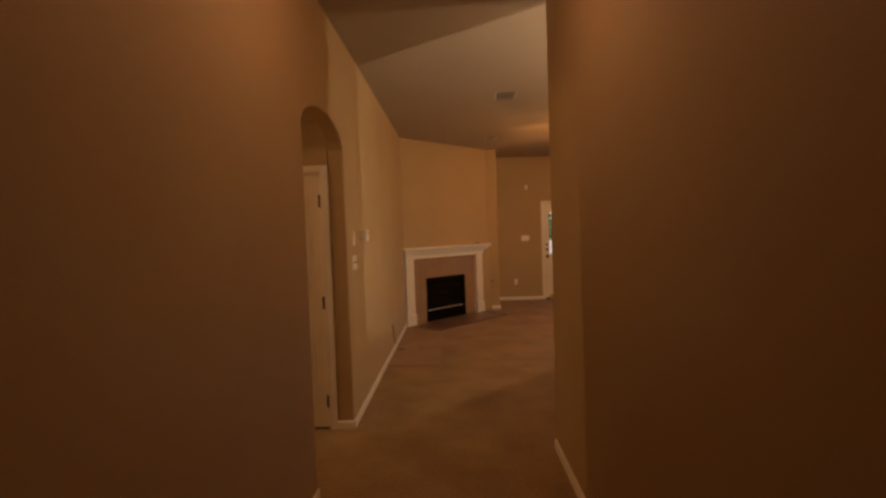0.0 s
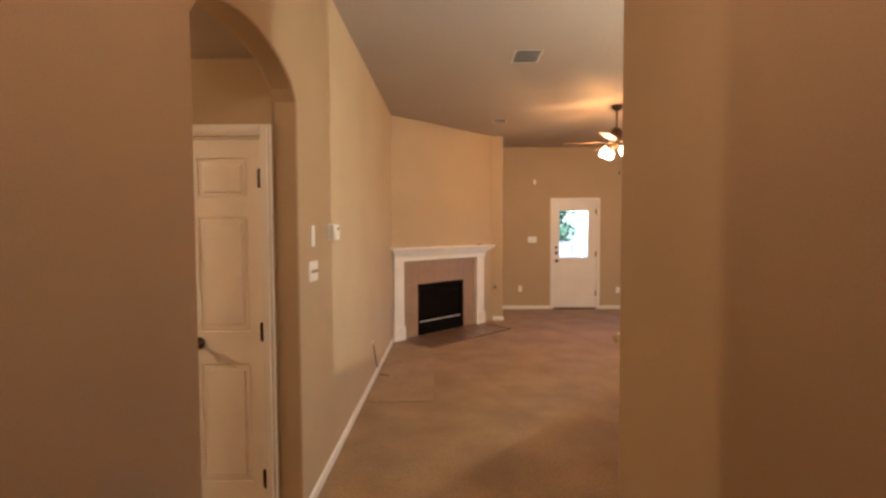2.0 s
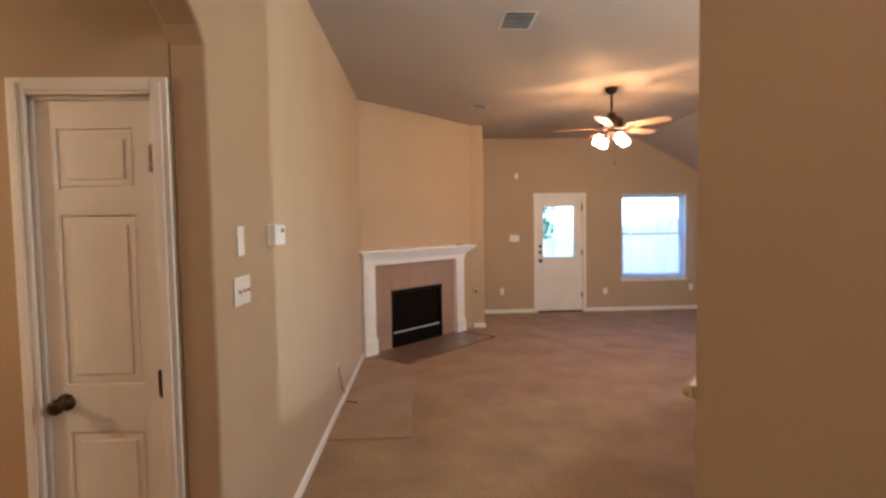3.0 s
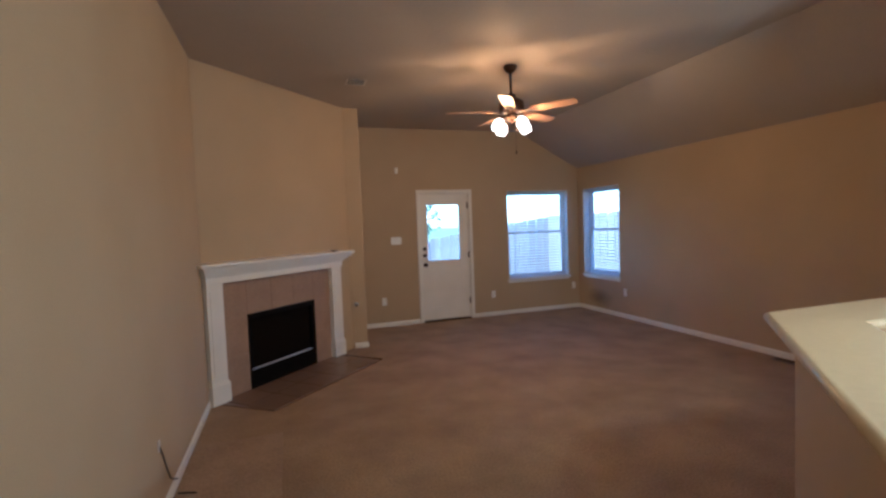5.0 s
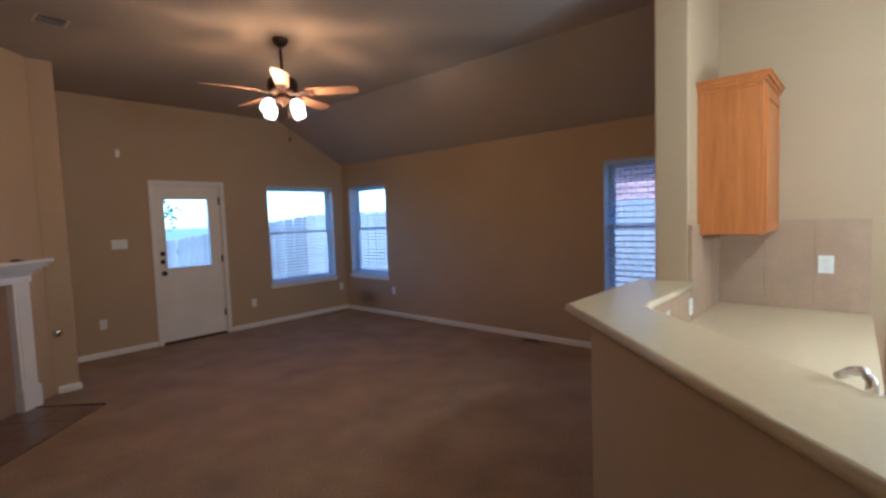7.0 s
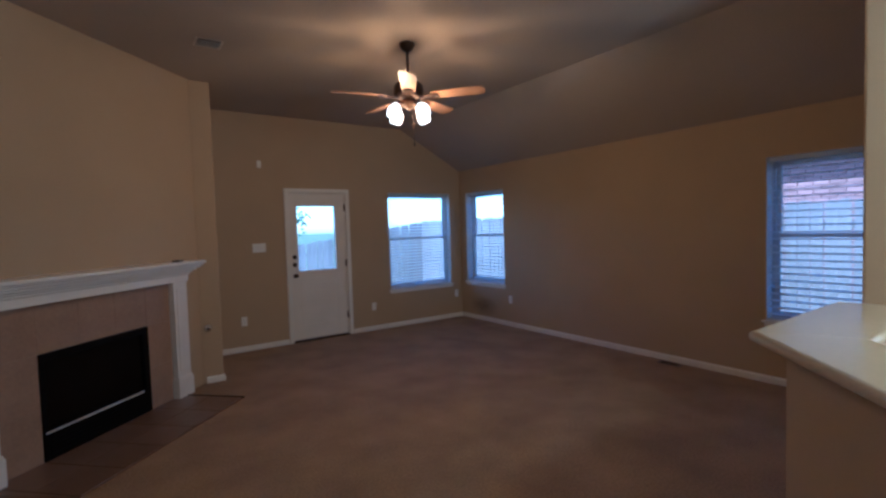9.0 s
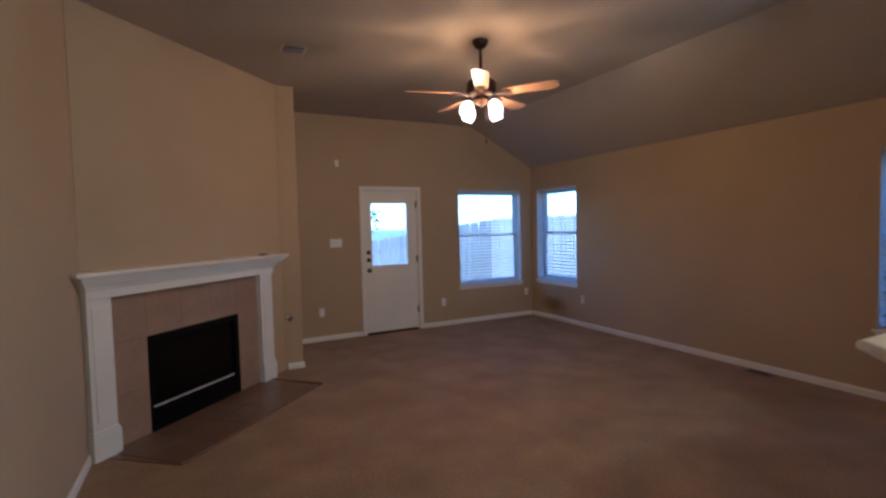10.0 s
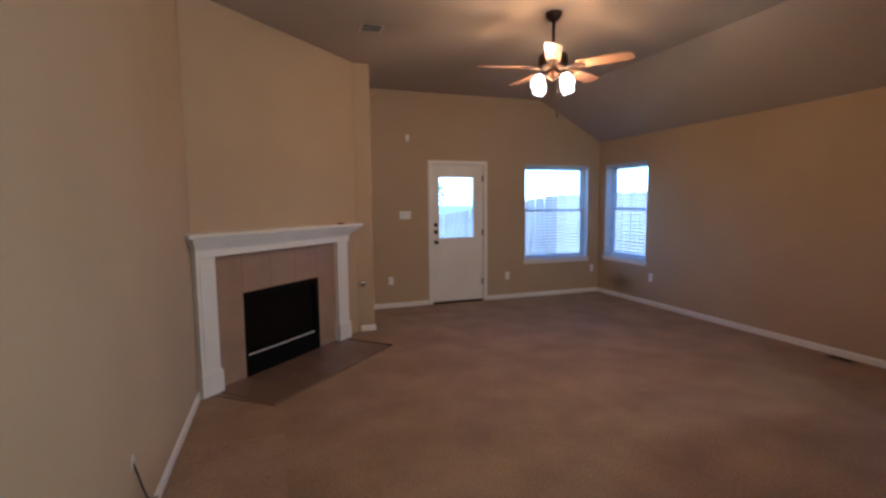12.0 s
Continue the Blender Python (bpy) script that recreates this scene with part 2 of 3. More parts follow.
# back wall with the door and one window, window wall with three windows
BD = (2.745, 0.0, 3.565, 2.05)
BW = (4.27, 0.585, 5.435, 2.075)
RW = [(6.47, 0.615, 7.39, 2.075), (1.98, 0.58, 2.96, 2.06)]
structure("wall_back", moved(slab(-0.2, 5.65, 0, 3.1, 0.17, [BD, BW]), along_x(7.55)), WALL, "tan painted wall with a door and a window")
structure("wall_right", moved(slab(-4.3, 7.72, 0, 3.1, 0.2, RW), along_y(5.85)), WALL, "tan painted wall with tall windows")
structure("wall_front", cube(-2.0, -4.3, 0, 5.65, -4.15, 3.1), WALL, "plain tan wall closing the hall")

# hall and living wall with the arched opening
A0, A1, SPRING, RISE = 0.02, 1.0, 2.18, 0.17
arch = [(-4.15, 0), (A0, 0)] + [(A0 + (A1 - A0) * i / 24, SPRING + RISE * (1 - (2 * i / 24 - 1) ** 2) ** 0.62) for i in range(25)] + [(A1, 0), (4.97, 0), (4.97, 3.1), (-4.15, 3.1)]
bm = bmesh.new()
f = bm.faces.new([bm.verts.new((0, y, z)) for y, z in arch])
up = bmesh.ops.extrude_face_region(bm, geom=[f])["geom"]
bmesh.ops.translate(bm, verts=[g for g in up if isinstance(g, bmesh.types.BMVert)], vec=(-0.125, 0, 0))
bmesh.ops.recalc_face_normals(bm, faces=bm.faces)
structure("wall_left", bm, WALL, "tan painted wall with an arched opening", 0.012)
# unseen box, added to stop sun leaking through the chimney corner joint
structure("wall_outer", cube(-0.30, 1.1, 0, -0.128, 7.72, 3.1), WALL, "unseen wall added to block sun leaking in by the chimney breast")
HD = (-0.605, 0.0, -0.187, 2.01)
structure("wall_closet", moved(slab(-4.2, -0.125, 0, 2.5, 0.1, [HD]), along_x(A1)), WALL, "tan wall of the side passage with a narrow door")
structure("wall_passage", cube(-4.3, -0.25, 0, -4.2, 1.1, 2.5), WALL, "tan end wall of the side passage")
structure("wall_passage_side", cube(-4.2, -0.25, 0, -0.125, -0.15, 2.5), WALL, "tan side wall of the side passage")
structure("ceiling_passage", cube(-4.2, -0.15, 2.40, -0.125, 1.0, 2.5), CEIL, "low flat ceiling of the side passage")
structure("wall_hall", cube(1.5, -4.15, 0, 1.62, 0.6, H), WALL, "tan hall wall ending at the kitchen bar", 0.02)

# chimney breast across the corner
DIAG = pose(0, 4.97, 0, 0, 0, 45)
bm = moved(slab(0, 2.079, 0, H, 0.12, [(0.445, 0.0, 1.375, 0.745)]), DIAG)
structure("wall_chimney", bm, WALL, "tan chimney breast set across the corner")
structure("wall_chimney_return", prism([(1.47, 6.44), (1.663, 6.44), (1.663, 7.55), (1.54, 7.55), (1.54, 6.56), (1.38, 6.56)], 0, H), WALL, "tan return wall of the chimney breast", 0.012)

# kitchen walls
structure("wall_kitchen", cube(3.83, 1.66, 0, 5.65, 1.86, H), WALL, "tan wall end between kitchen and living room", 0.015)
PD = (-0.08, 0.0, 0.69, 2.16)
structure("wall_pantry", moved(slab(-0.4, 1.66, 0, H, 0.1, [PD]), along_y(4.7)), WALL, "tan kitchen wall with a white door")
structure("wall_pantry_side", cube(4.7, -0.4, 0, 5.65, -0.3, H), WALL, "tan side wall of the pantry")
structure("wall_knee", prism([(1.62, 0.613), (2.857, 1.85), (3.829, 1.85), (3.829, 1.662), (2.917, 1.662), (1.621, 0.366)], 0, 1.03), WALL, "tan knee wall under the breakfast bar")


def baseboard(name, a, b, side=1):
    """A moulded skirting from a to b on the plan, standing out to the left of that way."""
    a, b = Vector((*a, 0)), Vector((*b, 0))
    n = (b - a).length
    bm = bmesh.new()
    sec = [(0.002, 0), (0.014, 0), (0.014, 0.048), (0.010, 0.058), (0.005, 0.065), (0.002, 0.067)]
    f = bm.faces.new([bm.verts.new((0, y, z)) for y, z in sec])
    up = bmesh.ops.extrude_face_region(bm, geom=[f])["geom"]
    bmesh.ops.translate(bm, verts=[g for g in up if isinstance(g, bmesh.types.BMVert)], vec=(n, 0, 0))
    bmesh.ops.recalc_face_normals(bm, faces=bm.faces)
    d = b - a
    ob = link(name, moved(bm, Matrix.Translation(a) @ Matrix.Rotation(math.atan2(d.y, d.x), 4, "Z")), TRIM)
    return tagged(ob, "white painted wooden baseboard", "baseboard", kind="structure")


for a, b in [((0, 4.93), (0, 1.0)), ((0, 0.02), (0, -4.15)), ((1.663, 6.44), (1.50, 6.44)), ((1.663, 7.55), (1.663, 6.426)), ((2.68, 7.55), (1.68, 7.55)), ((5.65, 7.55), (3.63, 7.55)),
             ((5.65, 1.86), (5.65, 7.536)), ((3.815, 1.86), (5.636, 1.86)), ((1.5, -4.15), (1.5, 0.6)), ((2.857, 1.85), (1.62, 0.613)), ((3.83, 1.85), (2.857, 1.85)), ((0.0, 1.0), (-0.13, 1.0)), ((-0.66, 1.0), (-4.2, 1.0))]:
    baseboard("baseboard", a, b)


tagged(link("carpet_patch", cube(0.016, 2.70, 0.0005, 0.62, 4.11, 0.009, bevel=0.005), PATCH), "relaid beige carpet patch with visible seams", "carpet", kind="structure")


def smudge(name):
    """Dark soiling that thins out to bare paint at a ragged edge."""
    m = bpy.data.materials.new(name)
    m.use_nodes = True
    nt = m.node_tree
    b = nt.nodes["Principled BSDF"]
    b.inputs["Base Color"].default_value, b.inputs["Roughness"].default_value = (0.06, 0.045, 0.03, 1), 0.9
    co, noise, ball = nt.nodes.new("ShaderNodeTexCoord"), nt.nodes.new("ShaderNodeTexNoise"), nt.nodes.new("ShaderNodeTexGradient")
    ball.gradient_type = "SPHERICAL"
    noise.inputs["Scale"].default_value, noise.inputs["Detail"].default_value = 3.0, 7
    mul, soft = nt.nodes.new("ShaderNodeMath"), nt.nodes.new("ShaderNodeMath")
    mul.operation, soft.operation = "MULTIPLY", "MULTIPLY"
    soft.inputs[1].default_value = 0.38
    for n in (noise, ball):
        nt.links.new(co.outputs["Object"], n.inputs["Vector"])
    nt.links.new(noise.outputs["Fac"], mul.inputs[0])
    nt.links.new(ball.outputs["Color"], mul.inputs[1])
    nt.links.new(mul.outputs[0], soft.inputs[0])
    nt.links.new(soft.outputs[0], b.inputs["Alpha"])
    return m


# soiled spot above the baseboard near the far corner
stain = link("wall_stain", moved(cube(-1, -1, -0.002, 1, 1, 0.0), pose(0, 0, 0)), smudge("wall_soiling"))
stain.matrix_basis = pose(5.6475, 6.98, 0.235, 0, -90, 0) @ Matrix.Diagonal((0.165, 0.36, 0.5, 1))
tagged(stain, "dark scuffed smudge on the tan wall above the baseboard", "stain", kind="structure")

# ---- doors ----
def casing(parent, u0, u1, z1, w=0.058, d=0.016):
    """Moulded casing round a door opening, on the room side (local -y)."""
    for n, (a, b, c, e) in (("casing", (u0 - w, 0, u0, z1 + w)), ("casing", (u1, 0, u1 + w, z1 + w)), ("casing", (u0, z1, u1, z1 + w))):
        bm = cube(a, -d, b, c, 0, e, bevel=0.004)
        box(bm, a + w * 0.2 if c - a < 0.1 else a, -d - 0.006, b if c - a < 0.1 else b + w * 0.2, c - w * 0.35 if c - a < 0.1 else c, -d + 0.004, e - w * 0.3, bevel=0.003)
        part(n, bm, TRIM, parent)


def knob(parent, u, z, y, material, label):
    bm = lathe([(0.031, 0), (0.031, 0.006), (0.012, 0.012), (0.011, 0.03), (0.020, 0.036), (0.028, 0.048), (0.026, 0.06), (0.012, 0.067)], 18, pose(u, y, z, 90))
    return part("door_knob", bm, material, parent, label, True)


def hinge(parent, u, z, y):
    bm = cube(u - 0.014, y - 0.003, z - 0.045, u + 0.014, y + 0.002, z + 0.045, bevel=0.001)
    rod(bm, (u, y - 0.007, z - 0.05), (u, y - 0.007, z + 0.05), 0.006, n=8)
    part("hinge", bm, BRONZE, parent)


def panel_door(name, label, m, w, h, columns, rows, hand, knob_z=0.94):
    d = thing(name, label, "door", m, kind="structure")
    casing(d, 0, w, h)
    bm = cube(0.001, 0.004, 0.002, 0.012, 0.096, h - 0.001)
    box(bm, w - 0.012, 0.004, 0.002, w - 0.001, 0.096, h - 0.001)
    box(bm, 0.012, 0.004, h - 0.012, w - 0.012, 0.096, h - 0.001)
    part("jamb", bm, TRIM, d)
    a, b, top = 0.015, w - 0.015, h - 0.015
    stile = 0.062 if columns == 1 else 0.1
    cw = (b - a - stile * (columns + 1)) / columns
    holes = [(a + stile + c * (cw + stile), z0, a + stile + c * (cw + stile) + cw, z1) for c in range(columns) for z0, z1 in rows]
    leaf = part("leaf", moved(slab(a, b, 0.012, top, 0.035, holes), pose(0, 0.012, 0)), DOOR, d)
    for u0, z0, u1, z1 in holes:
        bm = cube(u0, 0.0195, z0, u1, 0.040, z1)
        box(bm, u0 + 0.010, 0.0165, z0 + 0.010, u1 - 0.010, 0.034, z1 - 0.010, bevel=0.003, seg=3)
        box(bm, u0 + 0.034, 0.0125, z0 + 0.034, u1 - 0.034, 0.030, z1 - 0.034, bevel=0.004, seg=2)
        part("panel", bm, DOOR, leaf)
    knob(leaf, a + 0.055 if hand == "left" else b - 0.055, knob_z, 0.012, BRONZE if "narrow" in label else NICKEL, "dark bronze knob" if "narrow" in label else "satin nickel knob")
    for z in (0.22, 1.0, top - 0.2):
        hinge(leaf, b + 0.004 if hand == "left" else a - 0.004, z, 0.010)
    part("threshold", cube(0.012, 0.01, 0.001, w - 0.012, 0.09, 0.008), BRONZE, d)
    return d


panel_door("door_closet", "narrow white three-panel closet door, shut, with bronze knob", pose(HD[0], A1, 0), HD[2] - HD[0], HD[3], 1, [(0.2, 0.83), (1.0, 1.60), (1.69, 1.90)], "left")
panel_door("door_pantry", "white panelled door, shut, beside the kitchen counter", pose(4.6, PD[2], 0, 0, 0, -90), PD[2] - PD[0], PD[3], 2, [(0.2, 0.80), (0.95, 1.62), (1.73, 1.98)], "left")

# back door, half glazed
bd = thing("door_back", "white half-glazed back door, shut, with deadbolts", "door", pose(BD[0], 7.55, 0), kind="structure")
w, h = BD[2] - BD[0], BD[3]
casing(bd, 0, w, h)
bm = cube(0.001, 0.004, 0.02, 0.014, 0.165, h - 0.001)
box(bm, w - 0.014, 0.004, 0.02, w - 0.001, 0.165, h - 0.001)
box(bm, 0.014, 0.004, h - 0.014, w - 0.014, 0.165, h - 0.001)
part("jamb", bm, TRIM, bd)
G = (0.115, 0.985, 0.655, 1.865)
leaf = part("leaf", moved(slab(0.017, w - 0.017, 0.03, h - 0.017, 0.044, [G]), pose(0, 0.012, 0)), DOOR, bd)
for a, b, c, e in ((G[0] - 0.03, G[1] - 0.03, G[0], G[3] + 0.03), (G[2], G[1] - 0.03, G[2] + 0.03, G[3] + 0.03), (G[0], G[1] - 0.03, G[2], G[1]), (G[0], G[3], G[2], G[3] + 0.03)):
    part("glazing_bead", cube(a, 0.002, b, c, 0.016, e, bevel=0.004), DOOR, leaf)
pane = part("pane", cube(G[0], 0.03, G[1], G[2], 0.036, G[3]), GLASS, leaf)
pane.visible_shadow = False
for z0, z1 in ((0.22, 0.82),):
    bm = slab(0.13, w - 0.13, z0, z1, 0.006, [(0.15, z0 + 0.02, w - 0.15, z1 - 0.02)])
    part("panel_moulding", moved(bm, pose(0, 0.008, 0)), DOOR, leaf)
knob(leaf, 0.065, 0.92, 0.012, BRONZE, "dark bronze knob")
for z in (1.07, 1.175):
    part("deadbolt", lathe([(0.030, 0), (0.030, 0.012), (0.022, 0.02), (0.008, 0.022), (0.007, 0.034)], 16, pose(0.062, 0.012, z, 90)), BRONZE, leaf, "dark bronze deadbolt", True)
for z in (0.3, 1.05, 1.85):
    hinge(leaf, w - 0.010, z, 0.010)
part("threshold", cube(0.014, -0.02, 0.001, w - 0.014, 0.165, 0.028, bevel=0.004), BRONZE, bd, "dark bronze threshold")


# ---- windows ----
def window(name, label, m, w, z0, z1, depth, blinds=True, tilt=12, pitch=0.046):
    """A single-hung window in an opening w wide; local y runs out of the room."""
    win = thing(name, label, "window", m, kind="structure")
    y = depth - 0.075
    mid = (z0 + z1) / 2 + 0.03
    fr = part("window_frame", moved(slab(0.002, w - 0.002, z0 + 0.002, z1 - 0.002, 0.06, [(0.035, z0 + 0.035, w - 0.035, z1 - 0.035)]), pose(0, y, 0)), VINYL, win)
    for a, b, off in ((z0 + 0.036, mid + 0.018, 0.004), (mid - 0.018, z1 - 0.036, 0.030)):
        sash = part("sash", moved(slab(0.036, w - 0.036, a, b, 0.025, [(0.068, a + 0.036, w - 0.068, b - 0.036)]), pose(0, y + off, 0)), VINYL, win)
        p = part("pane", cube(0.068, y + off + 0.01, a + 0.036, w - 0.068, y + off + 0.014, b - 0.036), GLASS, sash)
        p.visible_shadow = False
    bm = cube(-0.03, -0.028, z0 - 0.022, w + 0.03, 0.0, z0 - 0.001, bevel=0.005)
    box(bm, 0.003, -0.002, z0 - 0.001, w - 0.003, y, z0 + 0.006)
    part("window_sill", bm, TRIM, win)
    part("apron", cube(-0.01, -0.012, z0 - 0.06, w + 0.01, 0, z0 - 0.022, bevel=0.003), TRIM, win)
    # added white boards over the tan reveals: sky light put into their colour
    bm = cube(0.0005, 0.003, z0 + 0.007, 0.005, y - 0.001, z1 - 0.0005)
    box(bm, w - 0.005, 0.003, z0 + 0.007, w - 0.0005, y - 0.001, z1 - 0.0005)
    box(bm, 0.005, 0.003, z1 - 0.005, w - 0.005, y - 0.001, z1 - 0.0005)
    part("skylit_reveal", bm, VINYL, win)
    if blinds:
        yb = 0.045
        bl = thing("window_blind", "white horizontal slat blind, lowered with slats open", "blind", m, "window blinds")
        part("headrail", cube(0.012, yb - 0.022, z1 - 0.042, w - 0.012, yb + 0.022, z1 - 0.004, bevel=0.003), SLAT, bl)
        part("bottom_rail", cube(0.016, yb - 0.02, z0 + 0.014, w - 0.016, yb + 0.02, z0 + 0.030, bevel=0.004), SLAT, bl)
        n = int((z1 - z0 - 0.1) / pitch)
        bm = bmesh.new()
        k = 4
        rows = [[bm.verts.new((x, -pitch / 2 + pitch * i / k, 0.0035 * (1 - (2 * i / k - 1) ** 2) + dz)) for i in range(k + 1)] for dz in (0, 0.0022) for x in (0.016, w - 0.016)]
        for lo, hi in ((rows[0], rows[1]), (rows[2], rows[3])):
            for i in range(k):
                bm.faces.new((lo[i], lo[i + 1], hi[i + 1], hi[i]))
        for i in range(k):
            bm.faces.new((rows[0][i], rows[0][i + 1], rows[2][i + 1], rows[2][i])), bm.faces.new((rows[1][i], rows[1][i + 1], rows[3][i + 1], rows[3][i]))
        for i in (0, k):
            bm.faces.new((rows[0][i], rows[1][i], rows[3][i], rows[2][i]))
        bmesh.ops.recalc_face_normals(bm, faces=bm.faces)
        first = part("slat", bm, SLAT, bl)
        for i in range(n):
            s = first if i == 0 else new("slat", first.data)
            s.parent = bl
            s.matrix_basis = pose(0, yb, z0 + 0.055 + i * (z1 - z0 - 0.11) / (n - 1), tilt + 1.5 * math.sin(i * 2.1), 0, 0.15 * math.sin(i * 1.7))
        for u in (0.14, w - 0.14):
            part("ladder_cord", rod(rod(bmesh.new(), (u, yb - 0.025, z0 + 0.02), (u, yb - 0.025, z1 - 0.02), 0.0016, n=5), (u, yb + 0.025, z0 + 0.02), (u, yb + 0.025, z1 - 0.02), 0.0016, n=5), SLAT, bl)
        part("tilt_wand", rod(bmesh.new(), (0.05, yb - 0.035, z1 - 0.7), (0.05, yb - 0.035, z1 - 0.03), 0.004, n=8), SLAT, bl)
    return win


window("window_back", "white single-hung window with a lowered blind", pose(BW[0], 7.55, 0), BW[2] - BW[0], BW[1], BW[3], 0.17, True, 3)
for k, (y0, z0, y1, z1) in enumerate(RW):
    window("window_%d" % (k + 1), "white single-hung window in the side wall", pose(5.65, y1, 0, 0, 0, -90), y1 - y0, z0, z1, 0.2, True, (4, 9)[k], (0.05, 0.058)[k])


# ---- fireplace ----
fp = thing("fireplace", "corner fireplace with white mantel and brown tile surround", "fireplace", DIAG)
FB0, FB1, FBT = 0.445, 1.375, 0.745
# surround of large tiles around the firebox
joint, ty = 0.0012, -0.018
part("tile_backing", moved(slab(0.15, 1.65, 0.0, 1.09, 0.011, [(FB0, 0.0, FB1, FBT)]), pose(0, -0.012, 0)), GROUT, fp)
cells = [(0.15, 0.0, FB0, 0.372), (0.15, 0.372, FB0, FBT), (FB1, 0.0, 1.65, 0.372), (FB1, 0.372, 1.65, FBT), (0.15, FBT, FB0, 1.09), (FB1, FBT, 1.65, 1.09)]
cells += [(FB0 + 0.31 * i, FBT, FB0 + 0.31 * (i + 1), 1.09) for i in range(3)]
for a, b, c, e in cells:
    part("tile", cube(a + joint / 2, ty, b + joint / 2, c - joint / 2, -0.012, e - joint / 2, bevel=0.0015, seg=1), TILE, fp)
# firebox
bm = bmesh.new()
for a in ((FB0 - 0.02, 0.125, 0.0, FB0 + 0.03, 0.55, 0.78), (FB1 - 0.03, 0.125, 0.0, FB1 + 0.02, 0.55, 0.78), (FB0, 0.52, 0.0, FB1, 0.55, 0.78), (FB0, 0.125, 0.745, FB1, 0.52, 0.78), (FB0, 0.125, 0.0, FB1, 0.52, 0.05)):
    box(bm, *a)
part("firebox", bm, SOOT, fp, "sooty black firebox")
bm = slab(FB0 + 0.002, FB1 - 0.002, 0.004, FBT - 0.002, 0.03, [(FB0 + 0.03, 0.215, FB1 - 0.055, FBT - 0.055)])
part("firebox_front", moved(bm, pose(0, -0.03, 0)), BLACK, fp, "black metal firebox face")
for i in range(5):
    part("louvre", cube(FB0 + 0.04, -0.036, 0.03 + 0.032 * i, FB1 - 0.06, -0.028, 0.052 + 0.032 * i, bevel=0.002), BLACK, fp)
part("trim_strip", cube(FB0 + 0.012, -0.042, 0.199, FB1 - 0.09, -0.026, 0.210, bevel=0.002), STEEL, fp, "bright steel strip")
part("glass_door", cube(FB0 + 0.03, -0.008, 0.215, FB1 - 0.055, -0.003, FBT - 0.055), SMOKED, fp, "dark glass door")
# mantel: pilasters, frieze, crown and shelf
for a, b in ((-0.02, 0.15), (1.65, 1.82)):
    bm = cube(a, -0.07, 0.2, b, -0.002, 1.09, bevel=0.004)
    box(bm, a + 0.03, -0.076, 0.26, b - 0.03, -0.066, 1.03, bevel=0.004)
    pil = part("pilaster", bm, TRIM, fp)
    bm = cube(a - 0.012, -0.088, 0.006, b + 0.012, -0.002, 0.185, bevel=0.004)
    box(bm, a - 0.006, -0.080, 0.183, b + 0.006, -0.002, 0.205, bevel=0.006)
    part("plinth", bm, TRIM, pil)
part("frieze", cube(-0.03, -0.085, 1.088, 1.83, -0.002, 1.17, bevel=0.003), TRIM, fp)
bm = bmesh.new()
for a, d, z0, z1 in ((-0.04, 0.100, 1.15, 1.172), (-0.055, 0.118, 1.170, 1.19), (-0.08, 0.145, 1.188, 1.212), (-0.105, 0.172, 1.210, 1.232), (-0.12, 0.188, 1.230, 1.246)):
    box(bm, a, -d, z0, 1.8 - a, -0.002, z1, bevel=0.007, seg=3)
part("crown_moulding", bm, TRIM, fp)
part("mantel_shelf", cube(-0.165, -0.215, 1.245, 1.925, -0.002, 1.276, bevel=0.007, seg=3), TRIM, fp)

# hearth tiles set flush in the carpet
he = thing("hearth", "brown stone tile hearth set in the carpet before the fireplace", "hearth", DIAG, kind="structure")
part("bed", prism([(0.05, -0.01), (0.12, -0.655), (1.735, -0.655), (1.735, -0.01)][::-1], 0.001, 0.006), HEARTH, he)
for i in range(5):
    for j in range(2):
        a, b = 0.12 + i * 0.323, -0.655 + j * 0.325
        part("tile", cube(a + 0.002, b + 0.002, 0.004, a + 0.321, min(b + 0.323, -0.005), 0.012, bevel=0.002, seg=1), HEARTH, he)
part("edge_strip", cube(1.737, -0.66, 0.001, 1.757, -0.08, 0.016, bevel=0.003), BRONZE, he, "dark metal edge strip")
tagged(link("key_plate", moved(cube(-0.05, -0.03, 0, 0.05, 0.03, 0.016, bevel=0.003), DIAG @ pose(1.66, -0.12, 1.277, 0, 0, 20)), DARK), "small dark plate lying on the mantel shelf", "plate")
# gas valve on the return wall
gv = thing("gas_valve", "chromed gas key valve on the chimney return", "valve", pose(1.53, 6.44, 0.565))
part("rosette", lathe([(0.042, 0), (0.042, 0.006), (0.030, 0.018), (0.016, 0.024)], 20, pose(0, 0, 0, 90)), CHROME, gv, "", True)
part("stem", lathe([(0.015, 0.018), (0.013, 0.05), (0.006, 0.053)], 10, pose(0, 0, 0, 90)), BRONZE, gv)


# ---- ceiling fan ----
fan = thing("ceiling_fan", "bronze ceiling fan with five maple blades and four lit glass shades", "ceiling fan", pose(*FAN, 0))
part("canopy", lathe([(0.066, H - 0.001), (0.068, H - 0.012), (0.060, H - 0.035), (0.038, H - 0.062), (0.016, H - 0.072)], 24), BRONZE, fan, "", True)
part("downrod", rod(bmesh.new(), (0, 0, 2.79), (0, 0, H - 0.07), 0.0125), BRONZE, fan, "", True)
part("motor", lathe([(0.02, 2.785), (0.045, 2.78), (0.052, 2.75), (0.105, 2.725), (0.122, 2.705), (0.125, 2.64), (0.112, 2.61), (0.08, 2.60), (0.06, 2.59)], 28), BRONZE, fan, "", True)
